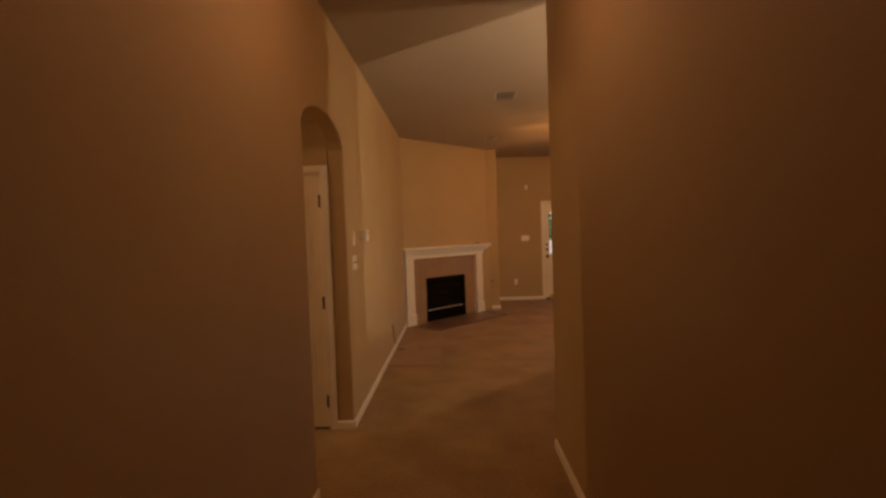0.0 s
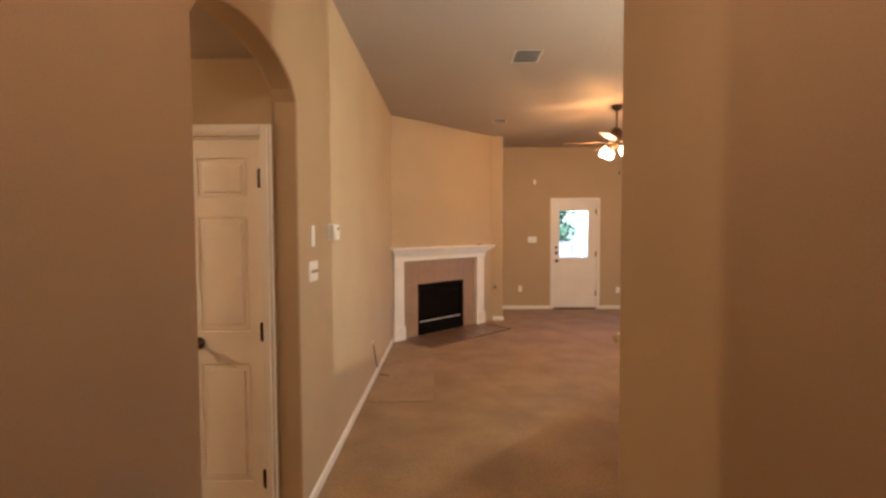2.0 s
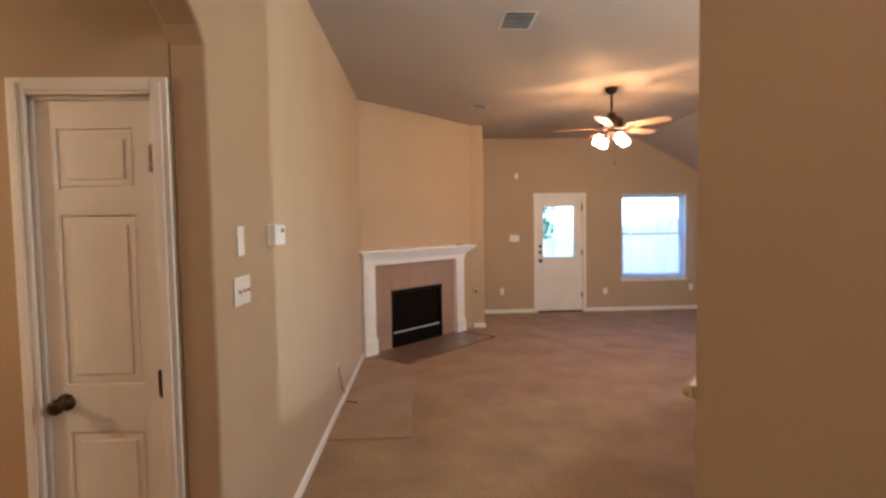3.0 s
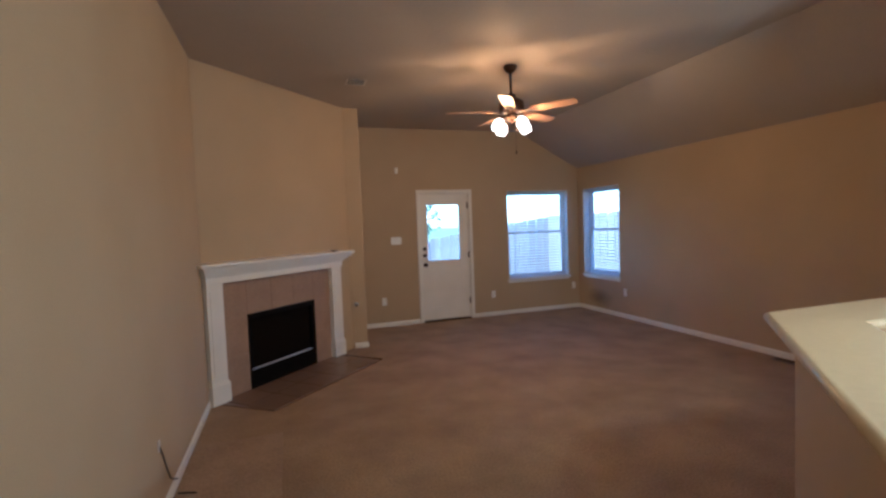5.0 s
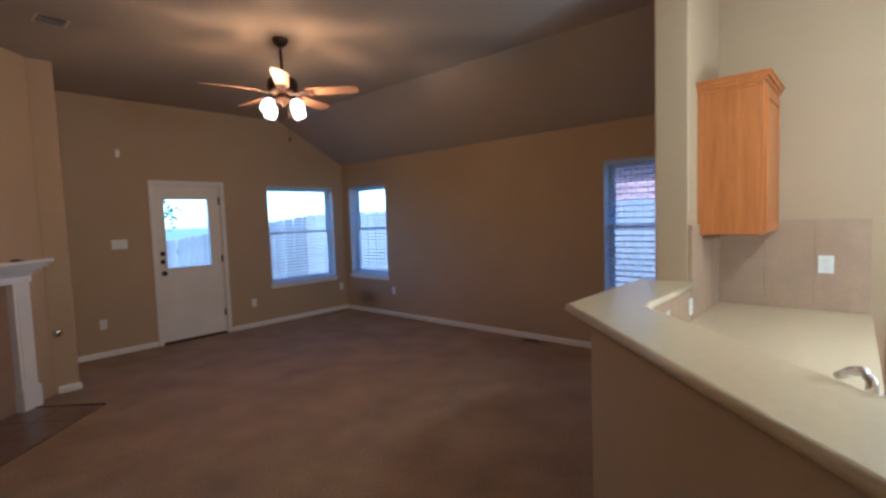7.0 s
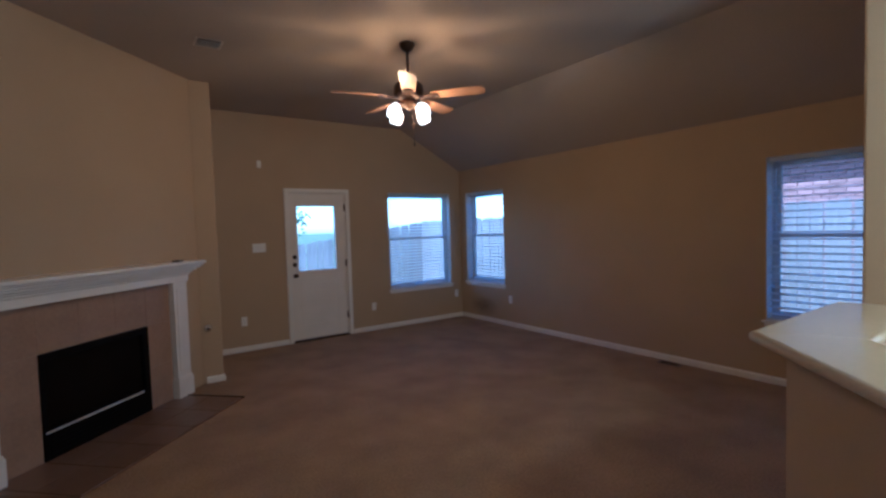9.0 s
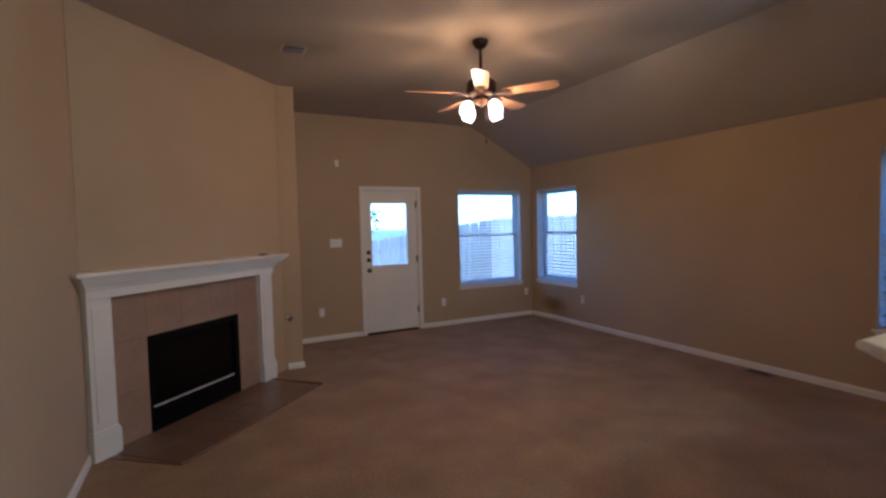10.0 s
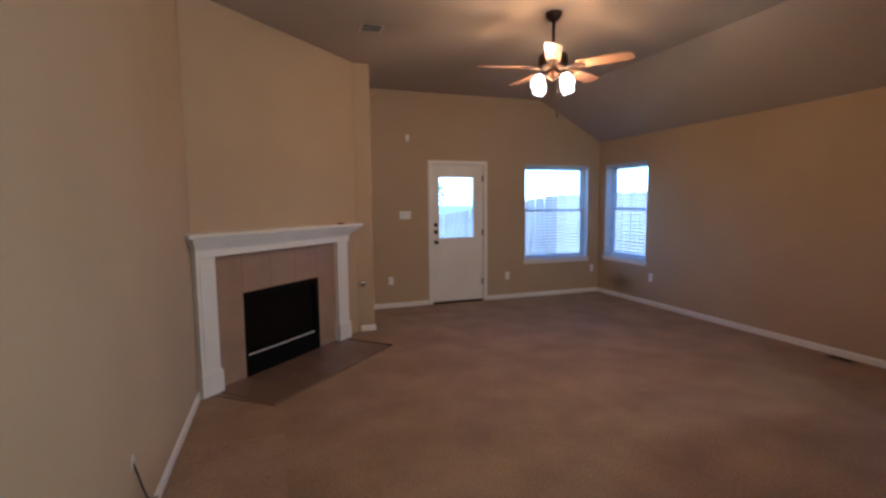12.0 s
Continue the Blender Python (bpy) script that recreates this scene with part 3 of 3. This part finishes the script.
part("switch_housing", lathe([(0.058, 2.592), (0.062, 2.58), (0.060, 2.555), (0.045, 2.535), (0.014, 2.52), (0.01, 2.50)], 24), BRONZE, fan, "", True)
for k in range(5):
    m = Matrix.Rotation(radians(22 + 72 * k), 4, "Z")
    bm = cube(0.10, -0.016, 2.599, 0.21, 0.016, 2.609, bevel=0.002)
    box(bm, 0.19, -0.045, 2.603, 0.26, 0.045, 2.609, bevel=0.002)
    iron = part("blade_iron", moved(bm, m), BRONZE, fan)
    out = [(0.20, -0.052), (0.30, -0.060), (0.57, -0.068), (0.62, -0.060), (0.64, -0.038), (0.645, 0.0), (0.64, 0.038), (0.62, 0.060), (0.57, 0.068), (0.30, 0.060), (0.20, 0.052)]
    bm = moved(prism(out, -0.003, 0.003), Matrix.Translation((0, 0, 2.616)) @ Matrix.Rotation(radians(-12), 4, "X"))
    part("blade", moved(bm, m), BLADE, fan)
for k in range(4):
    a = radians(-19 + 30 + 90 * k)
    d = Vector((math.cos(a), math.sin(a), 0))
    tip = d * 0.125 + Vector((0, 0, 2.545))
    bm = rod(bmesh.new(), d * 0.045 + Vector((0, 0, 2.565)), tip, 0.009)
    arm = part("light_arm", bm, BRONZE, fan, "", True)
    way = (d * 0.55 + Vector((0, 0, -1))).normalized()
    m = Matrix.Translation(tip) @ way.to_track_quat("Z", "Y").to_matrix().to_4x4()
    part("socket", lathe([(0.020, -0.015), (0.024, 0.0), (0.024, 0.022)], 16, m), BRONZE, arm, "", True)
    sh = part("shade", lathe([(0.024, 0.018), (0.040, 0.035), (0.053, 0.065), (0.055, 0.09), (0.049, 0.115), (0.046, 0.13), (0.040, 0.126), (0.02, 0.122)], 20, m), SHADE, arm, "lit frosted glass tulip shade", True)
    sh.visible_shadow = False
    q = tip + way * 0.075
    lamp("fan_bulb", "POINT", FAN_BULB[0], FAN_BULB[1], (FAN[0] + q.x, FAN[1] + q.y, q.z), 0.018)
bm = rod(bmesh.new(), (0.03, -0.02, 2.24), (0.03, -0.02, 2.57), 0.0016, n=5)
part("pull_chain", bm, BRONZE, fan)
part("chain_fob", lathe([(0.003, 2.205), (0.008, 2.212), (0.008, 2.236), (0.003, 2.243)], 10, pose(0.03, -0.02, 0)), BRONZE, fan)


# ---- vents and small fittings ----
def vent(name, label, m, w, d, n, material):
    v = thing(name, label, "vent", m)
    part("frame", moved(slab(0, w, 0, d, 0.008, [(0.025, 0.025, w - 0.025, d - 0.025)]), pose(0, 0, 0, -90)), material, v)
    part("backing", cube(0.02, 0.02, -0.0005, w - 0.02, d - 0.02, 0.0015), DARK, v)
    for i in range(n):
        y = 0.03 + (d - 0.06) * (i + 0.5) / n
        part("slat", moved(cube(0.022, -0.007, -0.001, w - 0.022, 0.007, 0.001), pose(0, y, 0.005, 38)), material, v)
    return v


def flip(x, y, d):
    return pose(x, y + d, H - 0.001, 180)


for m, w, d in ((flip(1.345, 2.70, 0.31), 0.25, 0.31), (flip(1.39, 5.275, 0.2), 0.205, 0.2)):
    vm = vent("ceiling_vent", "beige louvred air vent in the ceiling", m, w, d, 6, VENT)
    tagged(vm, group="ceiling vents")
vent("floor_register", "dark metal floor register in the carpet", pose(5.50, 3.70, 0.002), 0.1, 0.25, 8, BRONZE)


def plate(name, label, category, m, w, h, kind, group=""):
    """A wall plate; local -y faces the room, z is up."""
    p = thing(name, label, category, m, group)
    part("cover", cube(-w / 2, -0.006, -h / 2, w / 2, 0, h / 2, bevel=0.0025), PLASTIC, p)
    if kind == "outlet":
        for dz in (-0.02, 0.02):
            s = part("socket", cube(-0.016, -0.0085, dz - 0.013, 0.016, -0.005, dz + 0.013, bevel=0.004), PLASTIC, p)
            bm = cube(-0.007, -0.0092, dz - 0.002, -0.005, -0.008, dz + 0.006)
            box(bm, 0.005, -0.0092, dz - 0.002, 0.007, -0.008, dz + 0.006)
            part("slots", bm, DARK, s)
    elif kind:
        for i in range(kind):
            u = (i - (kind - 1) / 2) * 0.046
            t = part("toggle_slot", cube(u - 0.006, -0.0072, -0.012, u + 0.006, -0.005, 0.012), PLASTIC, p)
            part("toggle", moved(cube(-0.004, -0.016, -0.005, 0.004, 0, 0.005, bevel=0.001), pose(u, -0.006, 0.003, 25)), BLADE if kind == 3 else PLASTIC, t)
    return p


for x, z in ((2.12, 0.39), (3.97, 0.36), (5.53, 0.40)):
    plate("wall_outlet", "white duplex outlet low on a tan wall", "outlet", pose(x, 7.55, z), 0.07, 0.115, "outlet", "wall outlets")
plate("wall_outlet", "white duplex outlet low on a tan wall", "outlet", pose(5.65, 6.35, 0.40, 0, 0, -90), 0.07, 0.115, "outlet", "wall outlets")
plate("light_switch", "white double switch plate beside the back door", "switch", pose(2.345, 7.55, 1.325), 0.165, 0.115, 2)
plate("light_switch", "white triple switch plate with tan toggles", "switch", pose(0, 1.245, 1.295, 0, 0, 90), 0.165, 0.115, 3)
plate("intercom_plate", "white glossy plate above the light switch", "plate", pose(0, 1.245, 1.495, 0, 0, 90), 0.07, 0.12, 0)
sn = thing("alarm_sensor", "small white alarm sensor high on the wall", "sensor", pose(2.386, 7.55, 2.41))
part("body", cube(-0.025, -0.03, -0.045, 0.025, 0, 0.045, bevel=0.008, seg=3), PLASTIC, sn)
th = thing("thermostat", "white wall thermostat with a small dark display", "thermostat", pose(0, 1.665, 1.512, 0, 0, 90))
part("base", cube(-0.085, -0.010, -0.052, 0.082, 0, 0.052, bevel=0.003), PLASTIC, th)
part("cover", cube(-0.08, -0.038, -0.048, 0.078, -0.010, 0.05, bevel=0.005, seg=3), PLASTIC, th)
part("display", cube(0.018, -0.0395, 0.012, 0.056, -0.037, 0.036, bevel=0.001), DARK, th, "dark display")
for dz in (-0.004, -0.018):
    part("button", cube(0.032, -0.040, dz - 0.004, 0.047, -0.037, dz + 0.002, bevel=0.001), VENT, th)
cb = thing("wall_cable", "dark cable hanging from a wall hole", "cable", pose(0, 3.25, 0))
pts = [(0.004, 0.0, 0.385), (0.02, 0.0, 0.33), (0.022, 0.04, 0.25), (0.02, 0.12, 0.15), (0.02, 0.20, 0.10), (0.03, 0.235, 0.085)]
bm = bmesh.new()
for p, q in zip(pts, pts[1:]):
    rod(bm, p, q, 0.005, n=8)
part("wire", bm, DARK, cb)
part("wall_plate", cube(0.0, -0.02, 0.36, 0.006, 0.02, 0.42, bevel=0.002), VENT, cb)

sc = thing("wire_scrap", "short dark wire scrap lying on the carpet", "wire", pose(0.09, 3.42, 0.016))
bm = bmesh.new()
for p, q in (((-0.05, 0.02, 0), (0.0, 0.0, 0.004)), ((0.0, 0.0, 0.004), (0.05, -0.012, 0))):
    rod(bm, p, q, 0.005, n=8)
part("wire", bm, DARK, sc)

# ---- kitchen ----
bar = thing("breakfast_bar", "cream laminate breakfast bar top on the knee wall", "bar top")
part("diagonal_run", prism([(1.503, 0.628), (2.82, 1.945), (2.95, 1.64), (1.632, 0.322), (1.632, 0.613), (1.503, 0.613)][::-1], 1.031, 1.072, bevel=0.0015, seg=1), LAMINATE, bar)
part("end_run", prism([(2.8205, 1.945), (3.828, 1.945), (3.828, 1.64), (2.9505, 1.64)][::-1], 1.031, 1.072, bevel=0.0015, seg=1), LAMINATE, bar)
for a, b in (((1.503, 0.628), (2.82, 1.945)), ((2.82, 1.945), (3.828, 1.945)), ((2.95, 1.64), (1.632, 0.322)), ((3.828, 1.64), (2.95, 1.64))):
    a, b = Vector((*a, 1.0515)), Vector((*b, 1.0515))
    bm = rod(bmesh.new(), a, b, 0.0205, n=12)
    bmesh.ops.create_icosphere(bm, subdivisions=2, radius=0.0205, matrix=Matrix.Translation(b))
    part("rounded_edge", bm, LAMINATE, bar, "", True)
CO = pose(1.63, 0.357, 0, 0, 0, 45)
ct = thing("kitchen_counter", "cream laminate kitchen counter behind the raised bar", "counter")
SK = (0.28, 0.10, 0.92, 0.55)
hole = [(SK[0], -SK[3], SK[2], -SK[1])]
flat = moved(slab(0.0, 1.28, -0.65, 0.0, 0.04, hole), pose(0, 0, 0.83, 0) @ Matrix(((1, 0, 0, 0), (0, 0, 1, 0), (0, -1, 0, 0), (0, 0, 0, 1))))
part("sink_run", moved(flat, CO), LAMINATE, ct)
part("corner_run", prism([(2.535, 1.262), (2.933, 1.66), (4.598, 1.66), (4.598, 0.82), (2.995, 0.802)][::-1], 0.79, 0.83), LAMINATE, ct)
bc = thing("base_cabinet", "oak base cabinets carrying the kitchen counter", "cabinet")
part("carcass", prism([(2.535, 1.262), (2.933, 1.65), (4.595, 1.65), (4.595, 0.86), (2.985, 0.84)][::-1], 0.0, 0.789), OAK, bc)
part("sink_base", moved(cube(0.0, -0.62, 0.0, 1.27, -0.005, 0.60), CO), OAK, bc)
sk = thing("kitchen_sink", "white enamel drop-in sink", "sink", CO)
bm = bmesh.new()
u0, v0, u1, v1 = SK[0] + 0.01, -SK[3] + 0.01, SK[2] - 0.01, -SK[1] - 0.01
for a in ((u0, v0, 0.72, u1, v1, 0.735), (u0, v0, 0.735, u0 + 0.014, v1, 0.832), (u1 - 0.014, v0, 0.735, u1, v1, 0.832), (u0 + 0.014, v0, 0.735, u1 - 0.014, v0 + 0.014, 0.832), (u0 + 0.014, v1 - 0.014, 0.735, u1 - 0.014, v1, 0.832)):
    box(bm, *a)
part("basin", bm, SINK, sk)
rim = slab(SK[0] - 0.03, SK[2] + 0.03, -SK[3] - 0.03, -SK[1] + 0.03, 0.010, [(u0 + 0.014, v0 + 0.014, u1 - 0.014, v1 - 0.014)])
part("rim", moved(rim, pose(0, 0, 0.841) @ Matrix(((1, 0, 0, 0), (0, 0, 1, 0), (0, -1, 0, 0), (0, 0, 0, 1)))), SINK, sk)
fc = thing("kitchen_faucet", "chrome single-lever pull-out kitchen faucet behind the sink", "faucet", CO @ pose(0.75, -0.06, 0.831))
part("base", lathe([(0.034, 0), (0.034, 0.008), (0.026, 0.018), (0.024, 0.17), (0.027, 0.185), (0.022, 0.205), (0.012, 0.212)], 20), CHROME, fc, "", True)
sp = [Vector(p) for p in ((0, 0, 0.17), (-0.01, -0.022, 0.205), (-0.024, -0.055, 0.235), (-0.042, -0.095, 0.258), (-0.058, -0.130, 0.275))]
spout = part("spout", tube(sp, [0.018, 0.019, 0.020, 0.021, 0.022]), CHROME, fc, "", True)
tip = Matrix.Translation(sp[-1]) @ (sp[-1] - sp[-2]).to_track_quat("Z", "Y").to_matrix().to_4x4()
part("spray_head", lathe([(0.022, -0.004), (0.028, 0.010), (0.030, 0.026), (0.027, 0.038), (0.020, 0.040), (0.018, 0.032)], 20, tip), CHROME, spout, "", True)
part("nozzle", lathe([(0.0175, 0.026), (0.0175, 0.035), (0.004, 0.036)], 16, tip), DARK, spout, "dark nozzle face")
part("lever", tube([(0.004, 0, 0.205), (0.016, -0.012, 0.250), (0.04, -0.014, 0.268), (0.07, -0.012, 0.258), (0.105, -0.006, 0.235)], [0.014, 0.013, 0.013, 0.013, 0.010]), CHROME, fc, "", True)

# backsplash tiles on both kitchen walls
bs = thing("backsplash", "tan stone tile backsplash above the counter", "backsplash", kind="structure")
part("backing", cube(3.0, 1.652, 0.831, 4.598, 1.6595, 1.03), SPLASH, bs)
part("backing", cube(3.832, 1.652, 1.03, 4.598, 1.6595, 1.42), SPLASH, bs)
part("backing", cube(4.5905, 0.83, 0.831, 4.5985, 1.652, 1.42), SPLASH, bs)
for i in range(3):
    for z0, z1 in ((0.832, 1.415),):
        a = 3.834 + i * 0.25
        part("tile", cube(a + 0.002, 1.644, z0, min(a + 0.248, 4.585), 1.652, z1), SPLASH, bs)
for i in range(3):
    a = 0.832 + i * 0.272
    for z0, z1 in ((0.832, 1.163), (1.1645, 1.415)):
        part("tile", cube(4.583, a + 0.0007, z0, 4.5905, a + 0.2713, z1), SPLASH, bs)
for i in range(3):
    part("tile", cube(3.0 + i * 0.277, 1.645, 0.832, 3.274 + i * 0.277, 1.652, 1.028, bevel=0.0015, seg=1), SPLASH, bs)
for x in (3.35, 3.80):
    plate("wall_outlet", "white outlet on the tiled kitchen backsplash", "outlet", pose(x, 1.645, 0.925), 0.07, 0.1, "outlet", "kitchen outlets")
plate("wall_outlet", "white outlet on the tiled kitchen backsplash", "outlet", pose(4.583, 1.045, 1.13, 0, 0, -90), 0.08, 0.115, "outlet", "kitchen outlets")

# oak wall cabinet
cab = thing("wall_cabinet", "honey oak wall cabinet with crown moulding", "cabinet", pose(4.02, 1.66, 0))
W, D, Z0, Z1 = 0.57, 0.325, 1.35, 2.235
part("body", cube(0, -D, Z0, W, -0.001, Z1, bevel=0.002), OAK, cab)
part("face_frame", moved(slab(0, W, Z0, Z1, 0.018, [(0.04, Z0 + 0.04, W - 0.04, Z1 - 0.04)]), pose(0, -D - 0.019, 0)), OAK, cab)
dr = part("cabinet_door", moved(slab(0.018, W - 0.018, Z0 + 0.015, Z1 - 0.02, 0.019, [(0.075, Z0 + 0.075, W - 0.075, Z1 - 0.08)]), pose(0, -D - 0.039, 0)), OAK, cab)
bm = cube(0.075, -D - 0.03, Z0 + 0.075, W - 0.075, -D - 0.022, Z1 - 0.08)
box(bm, 0.095, -D - 0.037, Z0 + 0.095, W - 0.095, -D - 0.026, Z1 - 0.10, bevel=0.006)
part("door_panel", bm, OAK, dr)
bm = bmesh.new()
for k, (o, z0, z1) in enumerate(((0.008, Z1 - 0.02, Z1 + 0.006), (0.020, Z1 + 0.004, Z1 + 0.026), (0.036, Z1 + 0.024, Z1 + 0.046), (0.046, Z1 + 0.044, Z1 + 0.058))):
    box(bm, -o, -D - 0.02 - o, z0, W, -0.001, z1, bevel=0.005)
part("crown_moulding", bm, OAK, cab)


def bowl_light(name, label, place, radius, drop, top=H):
    x, y, z = place
    b = thing(name, label, "ceiling light", pose(x, y, 0))
    part("canopy", lathe([(0.07, top - 0.001), (0.07, top - 0.012), (0.03, top - 0.03), (0.012, top - 0.035)], 20), BRONZE, b, "", True)
    part("stem", rod(bmesh.new(), (0, 0, z - drop), (0, 0, top - 0.03), 0.009), BRONZE, b)
    bm = lathe([(0.015, z - drop - 0.004), (radius * 0.5, z - drop + 0.01), (radius * 0.85, z - drop + 0.045), (radius, z - drop + 0.09), (radius * 0.96, z - drop + 0.088), (radius * 0.8, z - drop + 0.05), (radius * 0.45, z - drop + 0.018), (0.013, z - drop + 0.004)], 24)
    s = part("shade", bm, SHADE, b, "lit frosted glass bowl", True)
    s.visible_shadow = False


bowl_light("kitchen_ceiling_light", "lit frosted glass bowl light over the kitchen", KITCHEN_LAMP, 0.18, 0.10)
pd = thing("pendant_light", "lit frosted glass bell pendant over the kitchen sink side", "pendant light", pose(PENDANT[0], PENDANT[1], 0))
part("canopy", lathe([(0.06, H - 0.001), (0.06, H - 0.014), (0.02, H - 0.03), (0.01, H - 0.034)], 20), BRONZE, pd, "", True)
part("stem", rod(bmesh.new(), (0, 0, PENDANT[2] + 0.07), (0, 0, H - 0.03), 0.007), BRONZE, pd)
z = PENDANT[2]
bell = part("shade", lathe([(0.022, z + 0.08), (0.045, z + 0.06), (0.062, z + 0.01), (0.082, z - 0.05), (0.105, z - 0.085), (0.101, z - 0.086), (0.076, z - 0.048), (0.056, z + 0.01), (0.02, z + 0.055)], 24), SHADE, pd, "lit frosted glass bell", True)
bell.visible_shadow = False
bowl_light("passage_ceiling_light", "lit frosted glass bowl light in the side passage", PASSAGE_LAMP, 0.12, 0.05, 2.40)
bowl_light("hall_ceiling_light", "lit frosted glass bowl light in the hall", HALL_LAMP, 0.15, 0.06)

# ---- outside ----
G0 = -0.15
structure("ground", cube(-400, -400, G0 - 0.3, 400, 400, G0), GRASS, "dry patchy lawn behind the house")


def picket(h):
    return moved(prism([(0.004, 0), (0.136, 0), (0.136, h - 0.03), (0.112, h), (0.028, h), (0.004, h - 0.03)], -0.009, 0.009), pose(0, 0, 0, 90))


def fence(label, m, n, h, rise=0.0):
    """Upright pickets on rails and posts; rise is the slope of the ground along it."""
    f = thing("wooden_fence", label, "fence", m, "garden fences")
    first = part("picket", picket(h), FENCE, f)
    for i in range(n):
        p = first if i == 0 else new("picket", first.data)
        p.parent = f
        p.matrix_basis = pose(0.142 * i, 0.004 * math.sin(i * 3.3), 0.142 * i * rise + 0.012 * math.sin(i * 1.9), 0, 0.3 * math.sin(i * 2.7), 0)
    tilt = -math.degrees(math.atan(rise))
    for z in (0.3, h - 0.35):
        part("rail", moved(cube(0, 0.012, 0, 0.142 * n / math.cos(radians(tilt)), 0.05, 0.09), pose(0, 0, z, 0, tilt, 0)), FENCE, f)
    for i in range(0, n, 17):
        part("post", cube(0.142 * i, 0.05, 0.142 * i * rise, 0.142 * i + 0.09, 0.14, 0.142 * i * rise + h - 0.1), FENCE, f)


fence("weathered grey cedar picket fence behind the lawn", pose(2.0, 12.6, G0 - 0.97), 43, 1.98, 0.14)
fence("weathered grey cedar picket fence along the side yard", pose(8.1, 12.6, G0, 0, 0, -90), 92, 1.86)

# neighbour's brick house
nb = thing("brick_house", "neighbouring red brick house with a shingle roof", "house", pose(9.6, 0, G0))
part("wall", cube(0.03, -4.0, 0.0, 5.0, 7.0, 3.1), MORTAR, nb)
bm = prism([(-0.45, 3.02), (2.5, 5.0), (5.45, 3.02)], -4.4, 7.4)
part("roof", moved(bm, Matrix(((1, 0, 0, 0), (0, 0, 1, 0), (0, 1, 0, 0), (0, 0, 0, 1)))), SHINGLE, nb)
part("fascia", cube(-0.47, -4.4, 2.9, -0.44, 7.4, 3.05), TRIM, nb)
BL, BH = 0.2, 0.067
first = link("brick", cube(0, 0, 0, 0.04, BL - 0.011, BH - 0.011, bevel=0.003, seg=1), BRICK)
first.parent = nb
used, rest = False, bmesh.new()
for j in range(int(3.0 / BH)):
    for i in range(55):
        y = -4.0 + i * BL + (BL / 2 if j % 2 else 0)
        if y + BL > 7.0:
            continue
        if 2.0 < y < 4.6 and 1.45 < j * BH < 2.95:
            b = new("brick", first.data) if used else first
            used = True
            b.parent = nb
            b.location = (0.0 - 0.002 * ((i * 7 + j * 3) % 3), y, j * BH)
        else:
            box(rest, 0, y, j * BH, 0.04, y + BL - 0.011, j * BH + BH - 0.011)
tagged(part("brickwork", rest, BRICK, nb), kind="stuff")


def tree(label, x, y, h, seed):
    rnd = random.Random(seed)
    t = thing("tree", label, "tree", pose(x, y, G0))
    bm = rod(bmesh.new(), (0, 0, -0.1), (0.1, 0.05, h * 0.45), 0.16, 0.10, 10)
    ends = []
    for k in range(9):
        a, z = k * 2.4, h * (0.3 + 0.05 * k)
        e = Vector((math.cos(a) * h * 0.22, math.sin(a) * h * 0.22, z + h * 0.2))
        rod(bm, (0.08, 0.04, min(z, h * 0.44)), e, 0.05, 0.015, 7)
        ends.append(e)
    part("trunk", bm, BARK, t)
    verts, faces = [], []
    for e in ends:
        for c in range(7):
            cc = e + Vector([rnd.gauss(0, h * 0.085) for _ in range(3)])
            for q in range(55):
                p = cc + Vector([rnd.gauss(0, h * 0.045) for _ in range(3)])
                u = Vector([rnd.uniform(-1, 1) for _ in range(3)]).normalized()
                v = u.cross(Vector([rnd.uniform(-1, 1) for _ in range(3)])).normalized()
                s, n = rnd.uniform(0.05, 0.09), len(verts)
                verts += [p - u * s, p + v * s * 0.45 - u * 0.1 * s, p + u * s, p - v * s * 0.45 - u * 0.1 * s]
                faces.append((n, n + 1, n + 2, n + 3))
    me = bpy.data.meshes.new("crown")
    me.from_pydata(verts, [], faces)
    me.materials.append(LEAF)
    ob = new("crown", me)
    ob.parent = t


tree("leafy green tree behind the wooden fence", 4.0, 14.3, 2.75, 3)
